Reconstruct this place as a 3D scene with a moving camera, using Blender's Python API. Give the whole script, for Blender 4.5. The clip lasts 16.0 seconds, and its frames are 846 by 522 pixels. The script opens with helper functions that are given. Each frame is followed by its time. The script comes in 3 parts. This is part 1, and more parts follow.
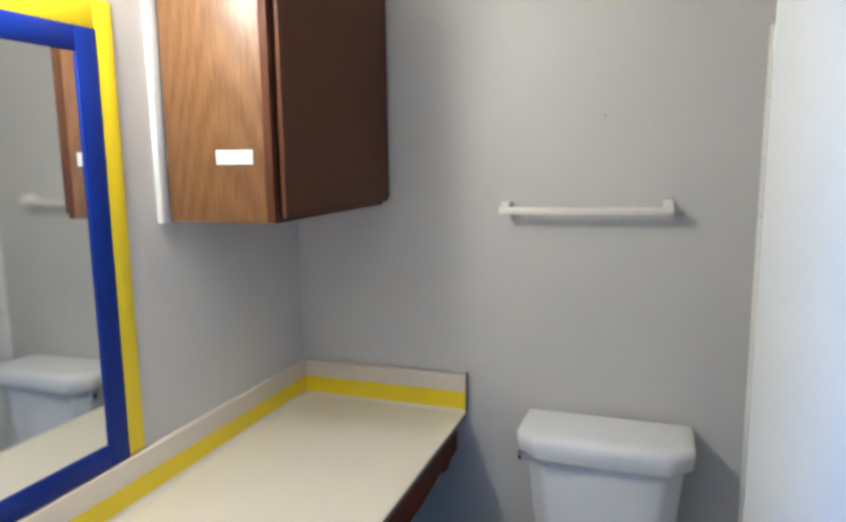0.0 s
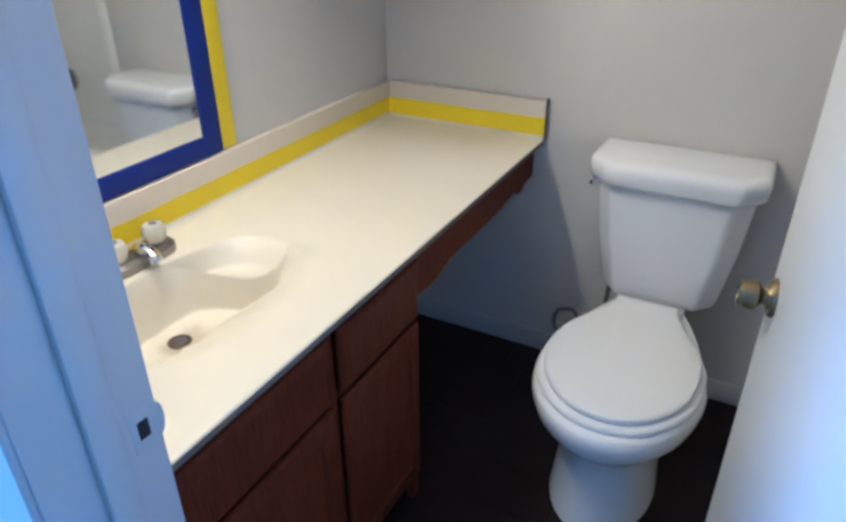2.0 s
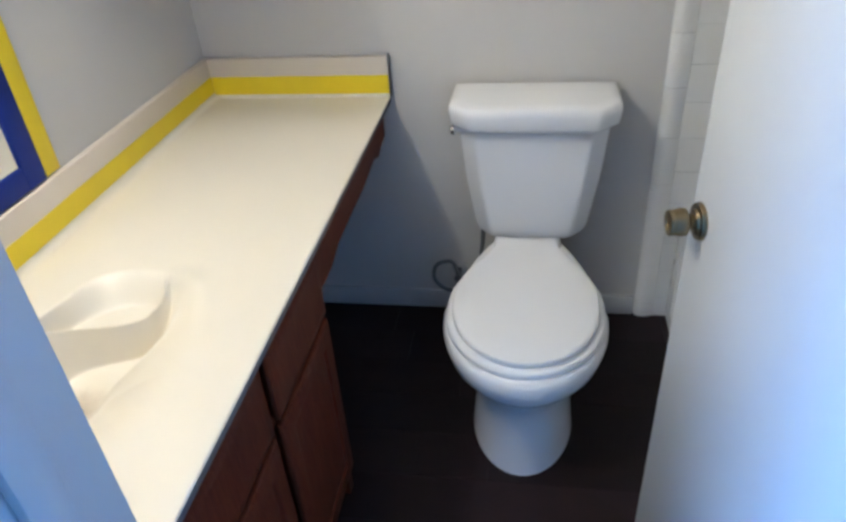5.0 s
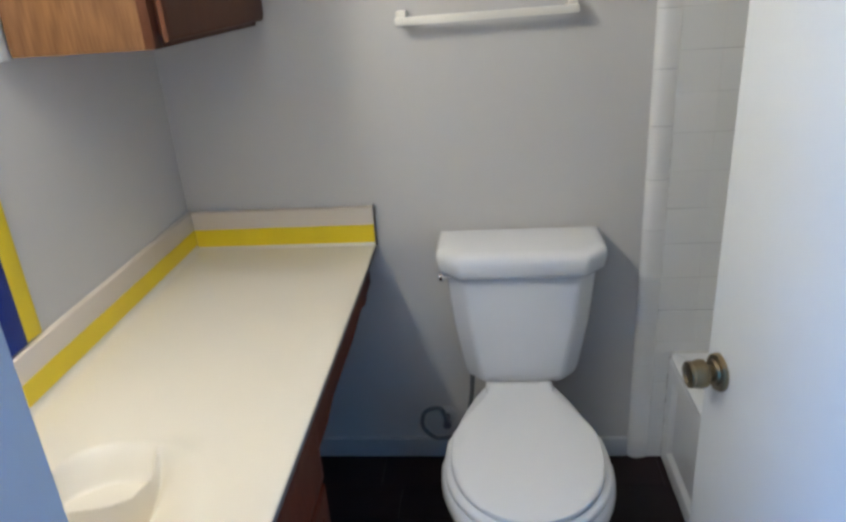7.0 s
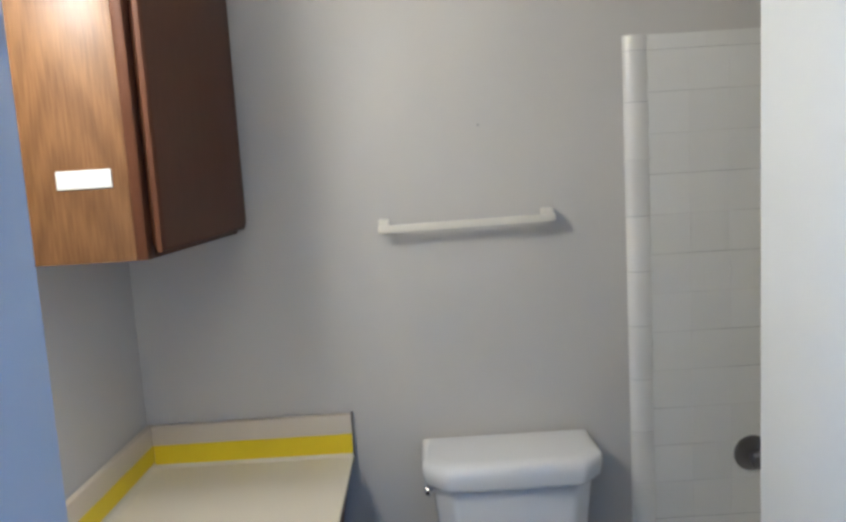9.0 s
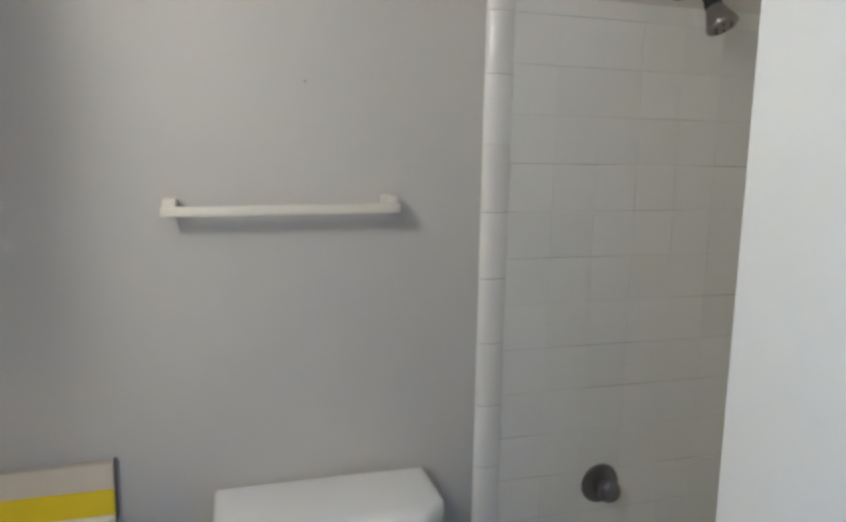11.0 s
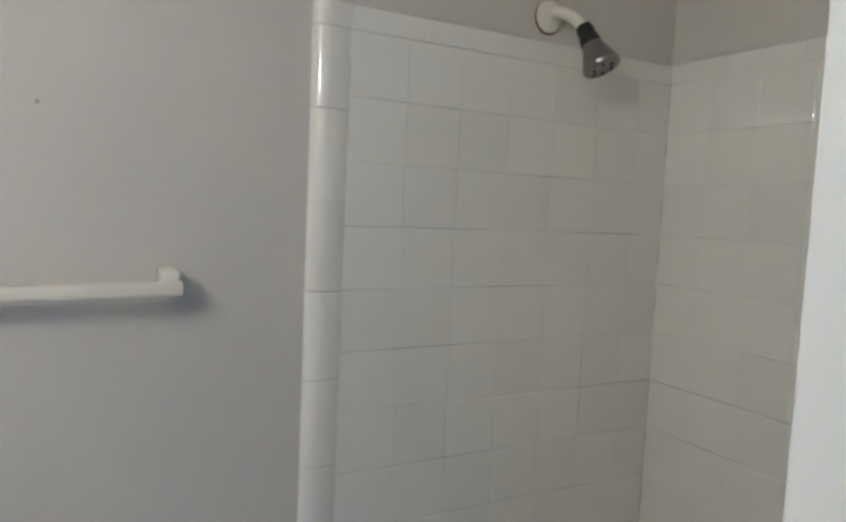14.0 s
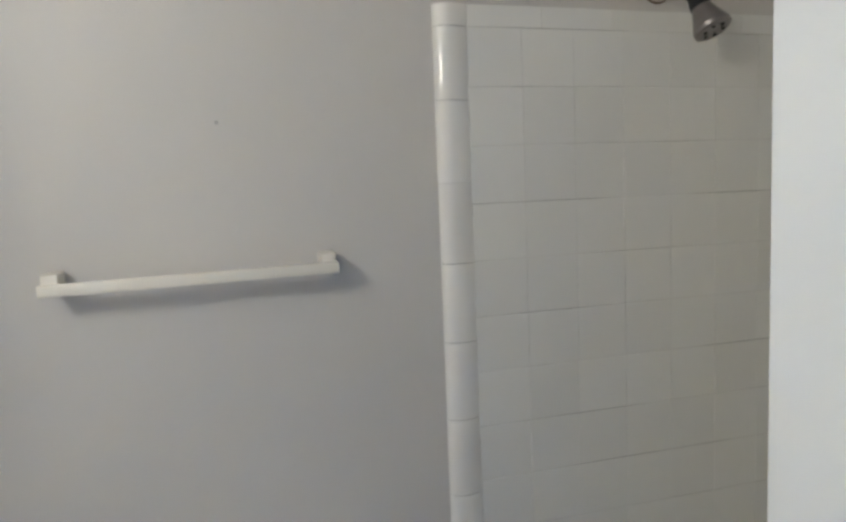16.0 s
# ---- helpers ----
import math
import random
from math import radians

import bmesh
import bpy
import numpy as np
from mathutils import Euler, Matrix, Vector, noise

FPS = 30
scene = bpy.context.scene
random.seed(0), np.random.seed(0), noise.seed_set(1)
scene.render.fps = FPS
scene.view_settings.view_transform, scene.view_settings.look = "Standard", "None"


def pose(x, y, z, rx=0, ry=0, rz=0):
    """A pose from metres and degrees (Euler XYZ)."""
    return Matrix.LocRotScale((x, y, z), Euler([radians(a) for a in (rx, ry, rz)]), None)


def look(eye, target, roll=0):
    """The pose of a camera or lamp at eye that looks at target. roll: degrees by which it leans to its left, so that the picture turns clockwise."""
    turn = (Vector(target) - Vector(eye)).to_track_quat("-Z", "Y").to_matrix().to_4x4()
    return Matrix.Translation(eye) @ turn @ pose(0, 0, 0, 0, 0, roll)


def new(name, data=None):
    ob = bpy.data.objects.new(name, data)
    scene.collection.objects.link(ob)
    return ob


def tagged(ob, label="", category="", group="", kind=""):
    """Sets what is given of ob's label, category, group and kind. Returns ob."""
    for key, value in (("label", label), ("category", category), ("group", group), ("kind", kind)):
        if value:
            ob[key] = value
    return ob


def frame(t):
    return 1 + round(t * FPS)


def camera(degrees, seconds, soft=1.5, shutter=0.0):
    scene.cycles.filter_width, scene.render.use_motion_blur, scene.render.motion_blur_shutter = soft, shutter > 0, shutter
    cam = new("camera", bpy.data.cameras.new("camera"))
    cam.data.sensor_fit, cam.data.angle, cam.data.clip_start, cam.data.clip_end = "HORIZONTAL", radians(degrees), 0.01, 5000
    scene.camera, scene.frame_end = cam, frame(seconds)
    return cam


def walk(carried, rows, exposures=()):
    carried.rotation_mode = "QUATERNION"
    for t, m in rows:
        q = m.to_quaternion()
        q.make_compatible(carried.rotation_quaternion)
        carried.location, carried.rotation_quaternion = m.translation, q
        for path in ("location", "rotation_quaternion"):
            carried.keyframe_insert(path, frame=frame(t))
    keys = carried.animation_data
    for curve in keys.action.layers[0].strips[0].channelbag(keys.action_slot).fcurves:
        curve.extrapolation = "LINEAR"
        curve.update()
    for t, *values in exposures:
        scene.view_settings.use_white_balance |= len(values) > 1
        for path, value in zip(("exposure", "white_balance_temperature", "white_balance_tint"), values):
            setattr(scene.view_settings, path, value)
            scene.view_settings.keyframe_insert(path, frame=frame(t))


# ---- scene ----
cam = camera(64.1, 16.0, soft=3.1)
PATH = [
    (0, (-0.297, -1.945, 1.596), (-0.962, -0.082, 1.287), -0.7),
    (0.5, (-0.247, -1.957, 1.582), (-1.1, -0.205, 1.125), 0.7),
    (1, (-0.225, -1.981, 1.548), (-1.14, -0.319, 0.914), 0.1),
    (1.5, (-0.21, -1.98, 1.522), (-1.079, -0.382, 0.69), -0.1),
    (2, (-0.218, -1.98, 1.499), (-1.051, -0.443, 0.528), -0.5),
    (2.5, (-0.227, -1.978, 1.481), (-1.049, -0.494, 0.422), -1.5),
    (3, (-0.231, -1.982, 1.475), (-1.044, -0.524, 0.373), -1.9),
    (3.5, (-0.241, -1.985, 1.476), (-1.011, -0.484, 0.401), -2.3),
    (4, (-0.296, -1.974, 1.483), (-0.88, -0.404, 0.39), -5.5),
    (4.2, (-0.326, -1.967, 1.49), (-0.825, -0.378, 0.384), -5.7),
    (6.3, (-0.513, -1.89, 1.531), (-0.732, -0.179, 0.518), -3.3),
    (6.5, (-0.514, -1.892, 1.525), (-0.722, -0.139, 0.583), -3.4),
    (7, (-0.519, -1.893, 1.544), (-0.708, -0.06, 0.766), -3.9),
    (7.5, (-0.533, -1.899, 1.56), (-0.751, -0.012, 0.934), -4.3),
    (8, (-0.551, -1.892, 1.562), (-0.772, 0.037, 1.081), -4.6),
    (8.5, (-0.586, -1.873, 1.562), (-0.728, 0.091, 1.212), -4.4),
    (9, (-0.638, -1.835, 1.561), (-0.625, 0.151, 1.323), -3.4),
    (9.2, (-0.645, -1.808, 1.556), (-0.584, 0.174, 1.297), -3.6),
    (11.3, (-0.605, -1.362, 1.548), (0.016, 0.516, 1.249), 1.36),
    (11.5, (-0.584, -1.323, 1.549), (0.079, 0.542, 1.264), 1.22),
    (12, (-0.566, -1.245, 1.551), (0.222, 0.572, 1.275), 0.87),
    (12.5, (-0.501, -1.178, 1.545), (0.285, 0.648, 1.325), 1.82),
    (13, (-0.459, -1.117, 1.549), (0.371, 0.694, 1.370), 2.93),
    (13.5, (-0.426, -1.085, 1.558), (0.448, 0.709, 1.420), 2.89),
    (14, (-0.428, -1.080, 1.579), (0.519, 0.675, 1.417), 2.61),
    (14.5, (-0.429, -1.087, 1.585), (0.517, 0.667, 1.418), 1.95),
    (15, (-0.427, -1.110, 1.579), (0.437, 0.685, 1.406), 0.20),
    (15.5, (-0.432, -1.152, 1.569), (0.289, 0.703, 1.372), -0.59),
    (16, (-0.446, -1.214, 1.568), (0.095, 0.700, 1.362), -2.38),
]
walk(cam, [(t, look(eye, target, roll)) for t, eye, target, roll in PATH],
     [(0, -0.16), (1, -0.01), (2, 0.06), (4.2, 0.10), (6.3, -0.04), (7, -0.17), (7.5, -0.24), (8, -0.28), (9, -0.28), (11.3, -0.47), (14.5, -0.48), (16, -0.41)])

# ---- light ----
world = bpy.data.worlds.new("world")
scene.world = world
world.use_nodes = True
sky = world.node_tree.nodes.new("ShaderNodeTexSky")
sky.sky_type, sky.sun_disc = "NISHITA", False
sky.sun_elevation, sky.sun_rotation = radians(40), radians(200)
world.node_tree.links.new(sky.outputs[0], world.node_tree.nodes["Background"].inputs[0])
world.node_tree.nodes["Background"].inputs[1].default_value = 0.1

BULB = 109.0


def area(name, m, w, h, power, color):
    lamp = bpy.data.lights.new(name, "AREA")
    lamp.shape, lamp.size, lamp.size_y, lamp.energy, lamp.color = "RECTANGLE", w, h, power, color
    ob = new(name, lamp)
    ob.matrix_world = m
    return ob


# daylight that comes through the window of the room behind
DAY = (0.10, 0.38, 1.0)
area("window_daylight", look((-2.27, -3.0, 1.30), (0.0, -1.3, 0.6)), 0.8, 1.5, 92.0, DAY)
area("window_daylight", look((0.85, -3.53, 1.35), (0.2, -1.7, 0.9)), 0.72, 1.5, 5.5, DAY)


# ---- materials ----
def mat(name, color, rough=0.5, metal=0.0, var=0.06, scale=8.0, bump=0.0, bump_scale=200.0, coat=0.0,
        stain=0.0, stain_color=(0.2, 0.17, 0.13), random_var=0.0, spec=0.5, rvar=0.06, stain_span=(0.52, 0.70), stain_stretch=(1, 1, 1)):
    m = bpy.data.materials.new(name)
    m.use_nodes = True
    nt = m.node_tree
    b = nt.nodes["Principled BSDF"]
    b.inputs["Roughness"].default_value, b.inputs["Metallic"].default_value = rough, metal
    b.inputs["Coat Weight"].default_value = coat
    b.inputs["Specular IOR Level"].default_value = spec
    tc = nt.nodes.new("ShaderNodeTexCoord")
    n = nt.nodes.new("ShaderNodeTexNoise")
    n.inputs["Scale"].default_value, n.inputs["Detail"].default_value = scale, 5
    nt.links.new(tc.outputs["Object"], n.inputs["Vector"])
    ramp = nt.nodes.new("ShaderNodeMapRange")
    ramp.inputs["To Min"].default_value, ramp.inputs["To Max"].default_value = 1 - var, 1 + var
    nt.links.new(n.outputs["Fac"], ramp.inputs["Value"])
    mul = nt.nodes.new("ShaderNodeVectorMath")
    mul.operation = "SCALE"
    mul.inputs[0].default_value = color
    nt.links.new(ramp.outputs[0], mul.inputs["Scale"])
    out = mul.outputs[0]
    if random_var:
        info = nt.nodes.new("ShaderNodeObjectInfo")
        r2 = nt.nodes.new("ShaderNodeMapRange")
        r2.inputs["To Min"].default_value, r2.inputs["To Max"].default_value = 1 - random_var, 1 + random_var
        nt.links.new(info.outputs["Random"], r2.inputs["Value"])
        m2 = nt.nodes.new("ShaderNodeVectorMath")
        m2.operation = "SCALE"
        nt.links.new(out, m2.inputs[0])
        nt.links.new(r2.outputs[0], m2.inputs["Scale"])
        out = m2.outputs[0]
    if stain:
        n2 = nt.nodes.new("ShaderNodeTexNoise")
        n2.inputs["Scale"].default_value, n2.inputs["Detail"].default_value = 3.1, 8
        mp = nt.nodes.new("ShaderNodeMapping")
        mp.inputs["Scale"].default_value = stain_stretch
        nt.links.new(tc.outputs["Object"], mp.inputs["Vector"])
        nt.links.new(mp.outputs[0], n2.inputs["Vector"])
        r3 = nt.nodes.new("ShaderNodeMapRange")
        r3.inputs["From Min"].default_value, r3.inputs["From Max"].default_value = stain_span
        r3.inputs["To Max"].default_value = stain
        nt.links.new(n2.outputs["Fac"], r3.inputs["Value"])
        mix = nt.nodes.new("ShaderNodeMix")
        mix.data_type = "RGBA"
        nt.links.new(r3.outputs[0], mix.inputs["Factor"])
        nt.links.new(out, mix.inputs["A"])
        mix.inputs["B"].default_value = (*stain_color, 1)
        out = mix.outputs["Result"]
    nt.links.new(out, b.inputs["Base Color"])
    rr = nt.nodes.new("ShaderNodeMapRange")
    rr.inputs["To Min"].default_value, rr.inputs["To Max"].default_value = max(0.0, rough - rvar), min(1.0, rough + rvar)
    nt.links.new(n.outputs["Fac"], rr.inputs["Value"])
    nt.links.new(rr.outputs[0], b.inputs["Roughness"])
    if bump:
        nb = nt.nodes.new("ShaderNodeTexNoise")
        nb.inputs["Scale"].default_value, nb.inputs["Detail"].default_value = bump_scale, 3
        nt.links.new(tc.outputs["Object"], nb.inputs["Vector"])
        bu = nt.nodes.new("ShaderNodeBump")
        bu.inputs["Strength"].default_value, bu.inputs["Distance"].default_value = bump, 0.002
        nt.links.new(nb.outputs["Fac"], bu.inputs["Height"])
        nt.links.new(bu.outputs["Normal"], b.inputs["Normal"])
    return m


def wood(name, dark, light, rough, stretch=(14.0, 14.0, 1.3), distortion=3.5, coat=0.05, spec=0.4, cathedral=None):
    m = bpy.data.materials.new(name)
    m.use_nodes = True
    nt = m.node_tree
    b = nt.nodes["Principled BSDF"]
    tc = nt.nodes.new("ShaderNodeTexCoord")
    mp = nt.nodes.new("ShaderNodeMapping")
    mp.inputs["Scale"].default_value = stretch
    nt.links.new(tc.outputs["Object"], mp.inputs["Vector"])
    big = nt.nodes.new("ShaderNodeTexNoise")
    big.inputs["Scale"].default_value, big.inputs["Detail"].default_value = 0.9, 2
    big.inputs["Distortion"].default_value = 0.6
    nt.links.new(mp.outputs[0], big.inputs["Vector"])
    rings = nt.nodes.new("ShaderNodeMath")
    rings.operation = "MULTIPLY"
    rings.inputs[1].default_value = distortion * 9
    nt.links.new(big.outputs["Fac"], rings.inputs[0])
    ring_value = rings.outputs[0]
    if cathedral:
        # nested arches of plain-sawn boards about a centre line
        sep = nt.nodes.new("ShaderNodeSeparateXYZ")
        nt.links.new(tc.outputs["Object"], sep.inputs[0])
        off = nt.nodes.new("ShaderNodeMath")
        off.operation = "SUBTRACT"
        off.inputs[1].default_value = cathedral
        nt.links.new(sep.outputs["X"], off.inputs[0])
        sq = nt.nodes.new("ShaderNodeMath")
        sq.operation = "MULTIPLY"
        nt.links.new(off.outputs[0], sq.inputs[0])
        nt.links.new(off.outputs[0], sq.inputs[1])
        arch = nt.nodes.new("ShaderNodeMath")
        arch.operation = "MULTIPLY_ADD"
        arch.inputs[1].default_value = 800.0
        nt.links.new(sq.outputs[0], arch.inputs[0])
        up = nt.nodes.new("ShaderNodeMath")
        up.operation = "MULTIPLY_ADD"
        up.inputs[1].default_value = 36.0
        nt.links.new(sep.outputs["Z"], up.inputs[0])
        nt.links.new(rings.outputs[0], up.inputs[2])
        nt.links.new(up.outputs[0], arch.inputs[2])
        ring_value = arch.outputs[0]
    sine = nt.nodes.new("ShaderNodeMath")
    sine.operation = "SINE"
    nt.links.new(ring_value, sine.inputs[0])
    fine = nt.nodes.new("ShaderNodeTexNoise")
    fine.inputs["Scale"].default_value, fine.inputs["Detail"].default_value = 14, 6
    if cathedral:
        # fine pores along the grain
        pores = nt.nodes.new("ShaderNodeMapping")
        pores.inputs["Scale"].default_value = (16.0, 16.0, 1.1)
        nt.links.new(tc.outputs["Object"], pores.inputs["Vector"])
        nt.links.new(pores.outputs[0], fine.inputs["Vector"])
    else:
        nt.links.new(mp.outputs[0], fine.inputs["Vector"])
    add = nt.nodes.new("ShaderNodeMath")
    add.operation = "MULTIPLY_ADD"
    add.inputs[1].default_value = 0.11 if cathedral else 0.05
    nt.links.new(sine.outputs[0], add.inputs[0])
    nt.links.new(fine.outputs["Fac"], add.inputs[2])
    ramp = nt.nodes.new("ShaderNodeValToRGB")
    low, high = (0.20, 0.86) if cathedral else (0.25, 0.72)
    ramp.color_ramp.elements[0].position, ramp.color_ramp.elements[0].color = low, (*dark, 1)
    ramp.color_ramp.elements[1].position, ramp.color_ramp.elements[1].color = high, (*light, 1)
    nt.links.new(add.outputs[0], ramp.inputs["Fac"])
    nt.links.new(ramp.outputs[0], b.inputs["Base Color"])
    b.inputs["Roughness"].default_value = rough
    b.inputs["Coat Weight"].default_value, b.inputs["Coat Roughness"].default_value = coat, 0.25
    b.inputs["Specular IOR Level"].default_value = spec
    bu = nt.nodes.new("ShaderNodeBump")
    bu.inputs["Strength"].default_value, bu.inputs["Distance"].default_value = 0.15, 0.001
    nt.links.new(fine.outputs["Fac"], bu.inputs["Height"])
    nt.links.new(bu.outputs["Normal"], b.inputs["Normal"])
    return m


M_WALL = mat("grey_wall_paint", (0.610, 0.584, 0.546), 0.5, var=0.035, scale=2.2, bump=0.25, bump_scale=260)
M_CEIL = mat("ceiling_paint", (0.80, 0.79, 0.77), 0.8, bump=0.4, bump_scale=120)
M_TRIM = mat("white_trim_paint", (0.54, 0.55, 0.565), 0.35, var=0.03, bump=0.12, bump_scale=60, stain=0.12)
M_BASE = mat("grey_white_baseboard_paint", (0.58, 0.575, 0.565), 0.45, var=0.05, bump=0.1, bump_scale=70, stain=0.2)
M_DOOR = mat("white_door_paint", (0.66, 0.685, 0.695), 0.38, var=0.025, scale=3, bump=0.1, bump_scale=80, stain=0.06)
M_TILE = mat("glazed_white_tile", (0.81, 0.80, 0.76), 0.05, spec=0.75, var=0.025, scale=5, bump=0.03, bump_scale=14, random_var=0.025, rvar=0.02)
M_GROUT = mat("aged_grout", (0.70, 0.685, 0.64), 0.85, var=0.12, scale=7, stain=0.65, stain_color=(0.12, 0.105, 0.085), stain_span=(0.48, 0.60), stain_stretch=(0.9, 0.9, 5.0))
M_CAPTILE = mat("glazed_cap_tile", (0.84, 0.82, 0.775), 0.05, rvar=0.02, var=0.03, scale=5, random_var=0.03)
M_PORC = mat("white_porcelain", (0.86, 0.86, 0.855), 0.08, var=0.015, scale=3)
M_SEAT = mat("white_seat_plastic", (0.87, 0.87, 0.865), 0.38, var=0.015, scale=3)
M_TUB = mat("white_tub_enamel", (0.82, 0.82, 0.81), 0.2, var=0.03, scale=4, stain=0.1)
M_COUNTER = mat("cream_cultured_marble", (0.79, 0.72, 0.59), 0.36, var=0.03, scale=5, stain=0.05, stain_color=(0.6, 0.5, 0.36))
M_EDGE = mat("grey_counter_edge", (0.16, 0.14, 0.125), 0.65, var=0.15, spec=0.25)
M_SPLASH = mat("cream_backsplash", (0.73, 0.635, 0.52), 0.3, var=0.03, scale=5)
M_YELLOW = mat("yellow_paint", (0.88, 0.655, 0.02), 0.45, var=0.06, scale=14, bump=0.1)
M_BLUE = mat("blue_paint", (0.003, 0.024, 0.215), 0.5, spec=0.2, var=0.08, scale=14, bump=0.1)
M_MIRROR = mat("mirror_glass", (0.86, 0.88, 0.87), 0.02, metal=1.0, var=0.0)
M_BRASS = mat("worn_brass", (0.27, 0.205, 0.12), 0.3, metal=1.0, var=0.2, scale=60, stain=0.4, stain_color=(0.1, 0.07, 0.04))
M_CHROME = mat("chrome", (0.78, 0.78, 0.80), 0.14, metal=1.0, var=0.04)
M_DARKMETAL = mat("dark_grey_chrome", (0.22, 0.21, 0.22), 0.3, metal=0.8, var=0.1, scale=30)
M_DULLCHROME = mat("dull_chrome", (0.30, 0.275, 0.265), 0.3, metal=0.85, var=0.15, scale=40)
M_DRAIN = mat("tarnished_drain", (0.13, 0.095, 0.075), 0.45, metal=0.6, var=0.3, scale=50)
M_BLACK = mat("black_rubber", (0.012, 0.012, 0.013), 0.5, var=0.1)
M_RUST = mat("rusty_metal", (0.16, 0.09, 0.05), 0.7, var=0.3, scale=60)
M_NAIL = mat("painted_over_nail", (0.40, 0.39, 0.37), 0.5)
M_CREAM = mat("cream_plastic", (0.80, 0.76, 0.67), 0.35, var=0.03)
M_WHITEPL = mat("white_plastic", (0.80, 0.80, 0.77), 0.35, var=0.02)
M_HOSE = mat("braided_grey_hose", (0.15, 0.15, 0.16), 0.6, metal=0.0, var=0.3, scale=300)
M_FLOOR = mat("dark_brown_vinyl_plank", (0.015, 0.0068, 0.0078), 0.5, var=0.35, scale=18, random_var=0.25, bump=0.15, bump_scale=90, spec=0.25)
M_FLOORBASE = mat("dark_floor_joint", (0.008, 0.006, 0.005), 0.7)
M_HALLFLOOR = mat("beige_carpet", (0.32, 0.28, 0.23), 0.95, var=0.15, scale=60, bump=0.6, bump_scale=300)
M_HALLWALL = mat("white_hall_paint", (0.62, 0.62, 0.61), 0.6, var=0.03, bump=0.2)
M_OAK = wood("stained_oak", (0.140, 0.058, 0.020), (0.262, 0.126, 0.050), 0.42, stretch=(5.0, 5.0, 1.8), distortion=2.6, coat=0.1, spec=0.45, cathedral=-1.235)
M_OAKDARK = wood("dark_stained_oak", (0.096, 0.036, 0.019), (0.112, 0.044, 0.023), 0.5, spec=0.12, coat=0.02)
M_VANITY = wood("reddish_brown_oak", (0.078, 0.0135, 0.006), (0.135, 0.030, 0.012), 0.55, spec=0.1)



def add_stain_or_shade(m, centre, reach, color, amount, grain):
    """A patch about a flat top's point, ragged at its rim: worn-in dirt, or shade as colour."""
    nt = m.node_tree
    b = nt.nodes["Principled BSDF"]
    before = b.inputs["Base Color"].links[0].from_socket
    tc = nt.nodes.new("ShaderNodeTexCoord")
    sub = nt.nodes.new("ShaderNodeVectorMath")
    sub.operation = "SUBTRACT"
    sub.inputs[1].default_value = (*centre, 0.0)
    nt.links.new(tc.outputs["Object"], sub.inputs[0])
    flat = nt.nodes.new("ShaderNodeVectorMath")
    flat.operation = "MULTIPLY"
    flat.inputs[1].default_value = (1 / reach[0], 1 / reach[1], 0.0)
    nt.links.new(sub.outputs[0], flat.inputs[0])
    size = nt.nodes.new("ShaderNodeVectorMath")
    size.operation = "LENGTH"
    nt.links.new(flat.outputs[0], size.inputs[0])
    n = nt.nodes.new("ShaderNodeTexNoise")
    n.inputs["Scale"].default_value, n.inputs["Detail"].default_value = grain, 4
    nt.links.new(tc.outputs["Object"], n.inputs["Vector"])
    far = nt.nodes.new("ShaderNodeMath")
    far.operation = "ADD"
    nt.links.new(size.outputs["Value"], far.inputs[0])
    nt.links.new(n.outputs["Fac"], far.inputs[1])
    fade = nt.nodes.new("ShaderNodeMapRange")
    fade.interpolation_type = "SMOOTHSTEP"
    fade.inputs["From Min"].default_value, fade.inputs["From Max"].default_value = 0.75, 1.5
    fade.inputs["To Min"].default_value, fade.inputs["To Max"].default_value = amount, 0.0
    nt.links.new(far.outputs[0], fade.inputs["Value"])
    mix = nt.nodes.new("ShaderNodeMix")
    mix.data_type = "RGBA"
    nt.links.new(fade.outputs[0], mix.inputs["Factor"])
    nt.links.new(before, mix.inputs["A"])
    mix.inputs["B"].default_value = (*color, 1)
    nt.links.new(mix.outputs["Result"], b.inputs["Base Color"])


# brown dirt around the drain
add_stain_or_shade(M_COUNTER, (-1.20, -1.205), (0.062, 0.068), (0.36, 0.26, 0.17), 0.55, 22.0)
# soft shade along the basin's outer rounding, put into the counter colour
add_stain_or_shade(M_COUNTER, (-1.075, -0.955), (0.075, 0.055), (0.55, 0.51, 0.41), 0.26, 9.0)

M_ACRYL = bpy.data.materials.new("clear_acrylic")
M_ACRYL.use_nodes = True
_b = M_ACRYL.node_tree.nodes["Principled BSDF"]
_b.inputs["Base Color"].default_value, _b.inputs["Roughness"].default_value = (0.93, 0.91, 0.86, 1), 0.28
_b.inputs["Transmission Weight"].default_value, _b.inputs["IOR"].default_value = 0.55, 1.45

M_GLASS = bpy.data.materials.new("window_glass")
M_GLASS.use_nodes = True
_b = M_GLASS.node_tree.nodes["Principled BSDF"]
_b.inputs["Base Color"].default_value, _b.inputs["Roughness"].default_value = (1, 1, 1, 1), 0.02
_b.inputs["Transmission Weight"].default_value = 1.0

M_GLOW = bpy.data.materials.new("lit_bulb")
M_GLOW.use_nodes = True
_b = M_GLOW.node_tree.nodes["Principled BSDF"]
_b.inputs["Emission Color"].default_value, _b.inputs["Emission Strength"].default_value = (0.985, 0.985, 0.948, 1), BULB


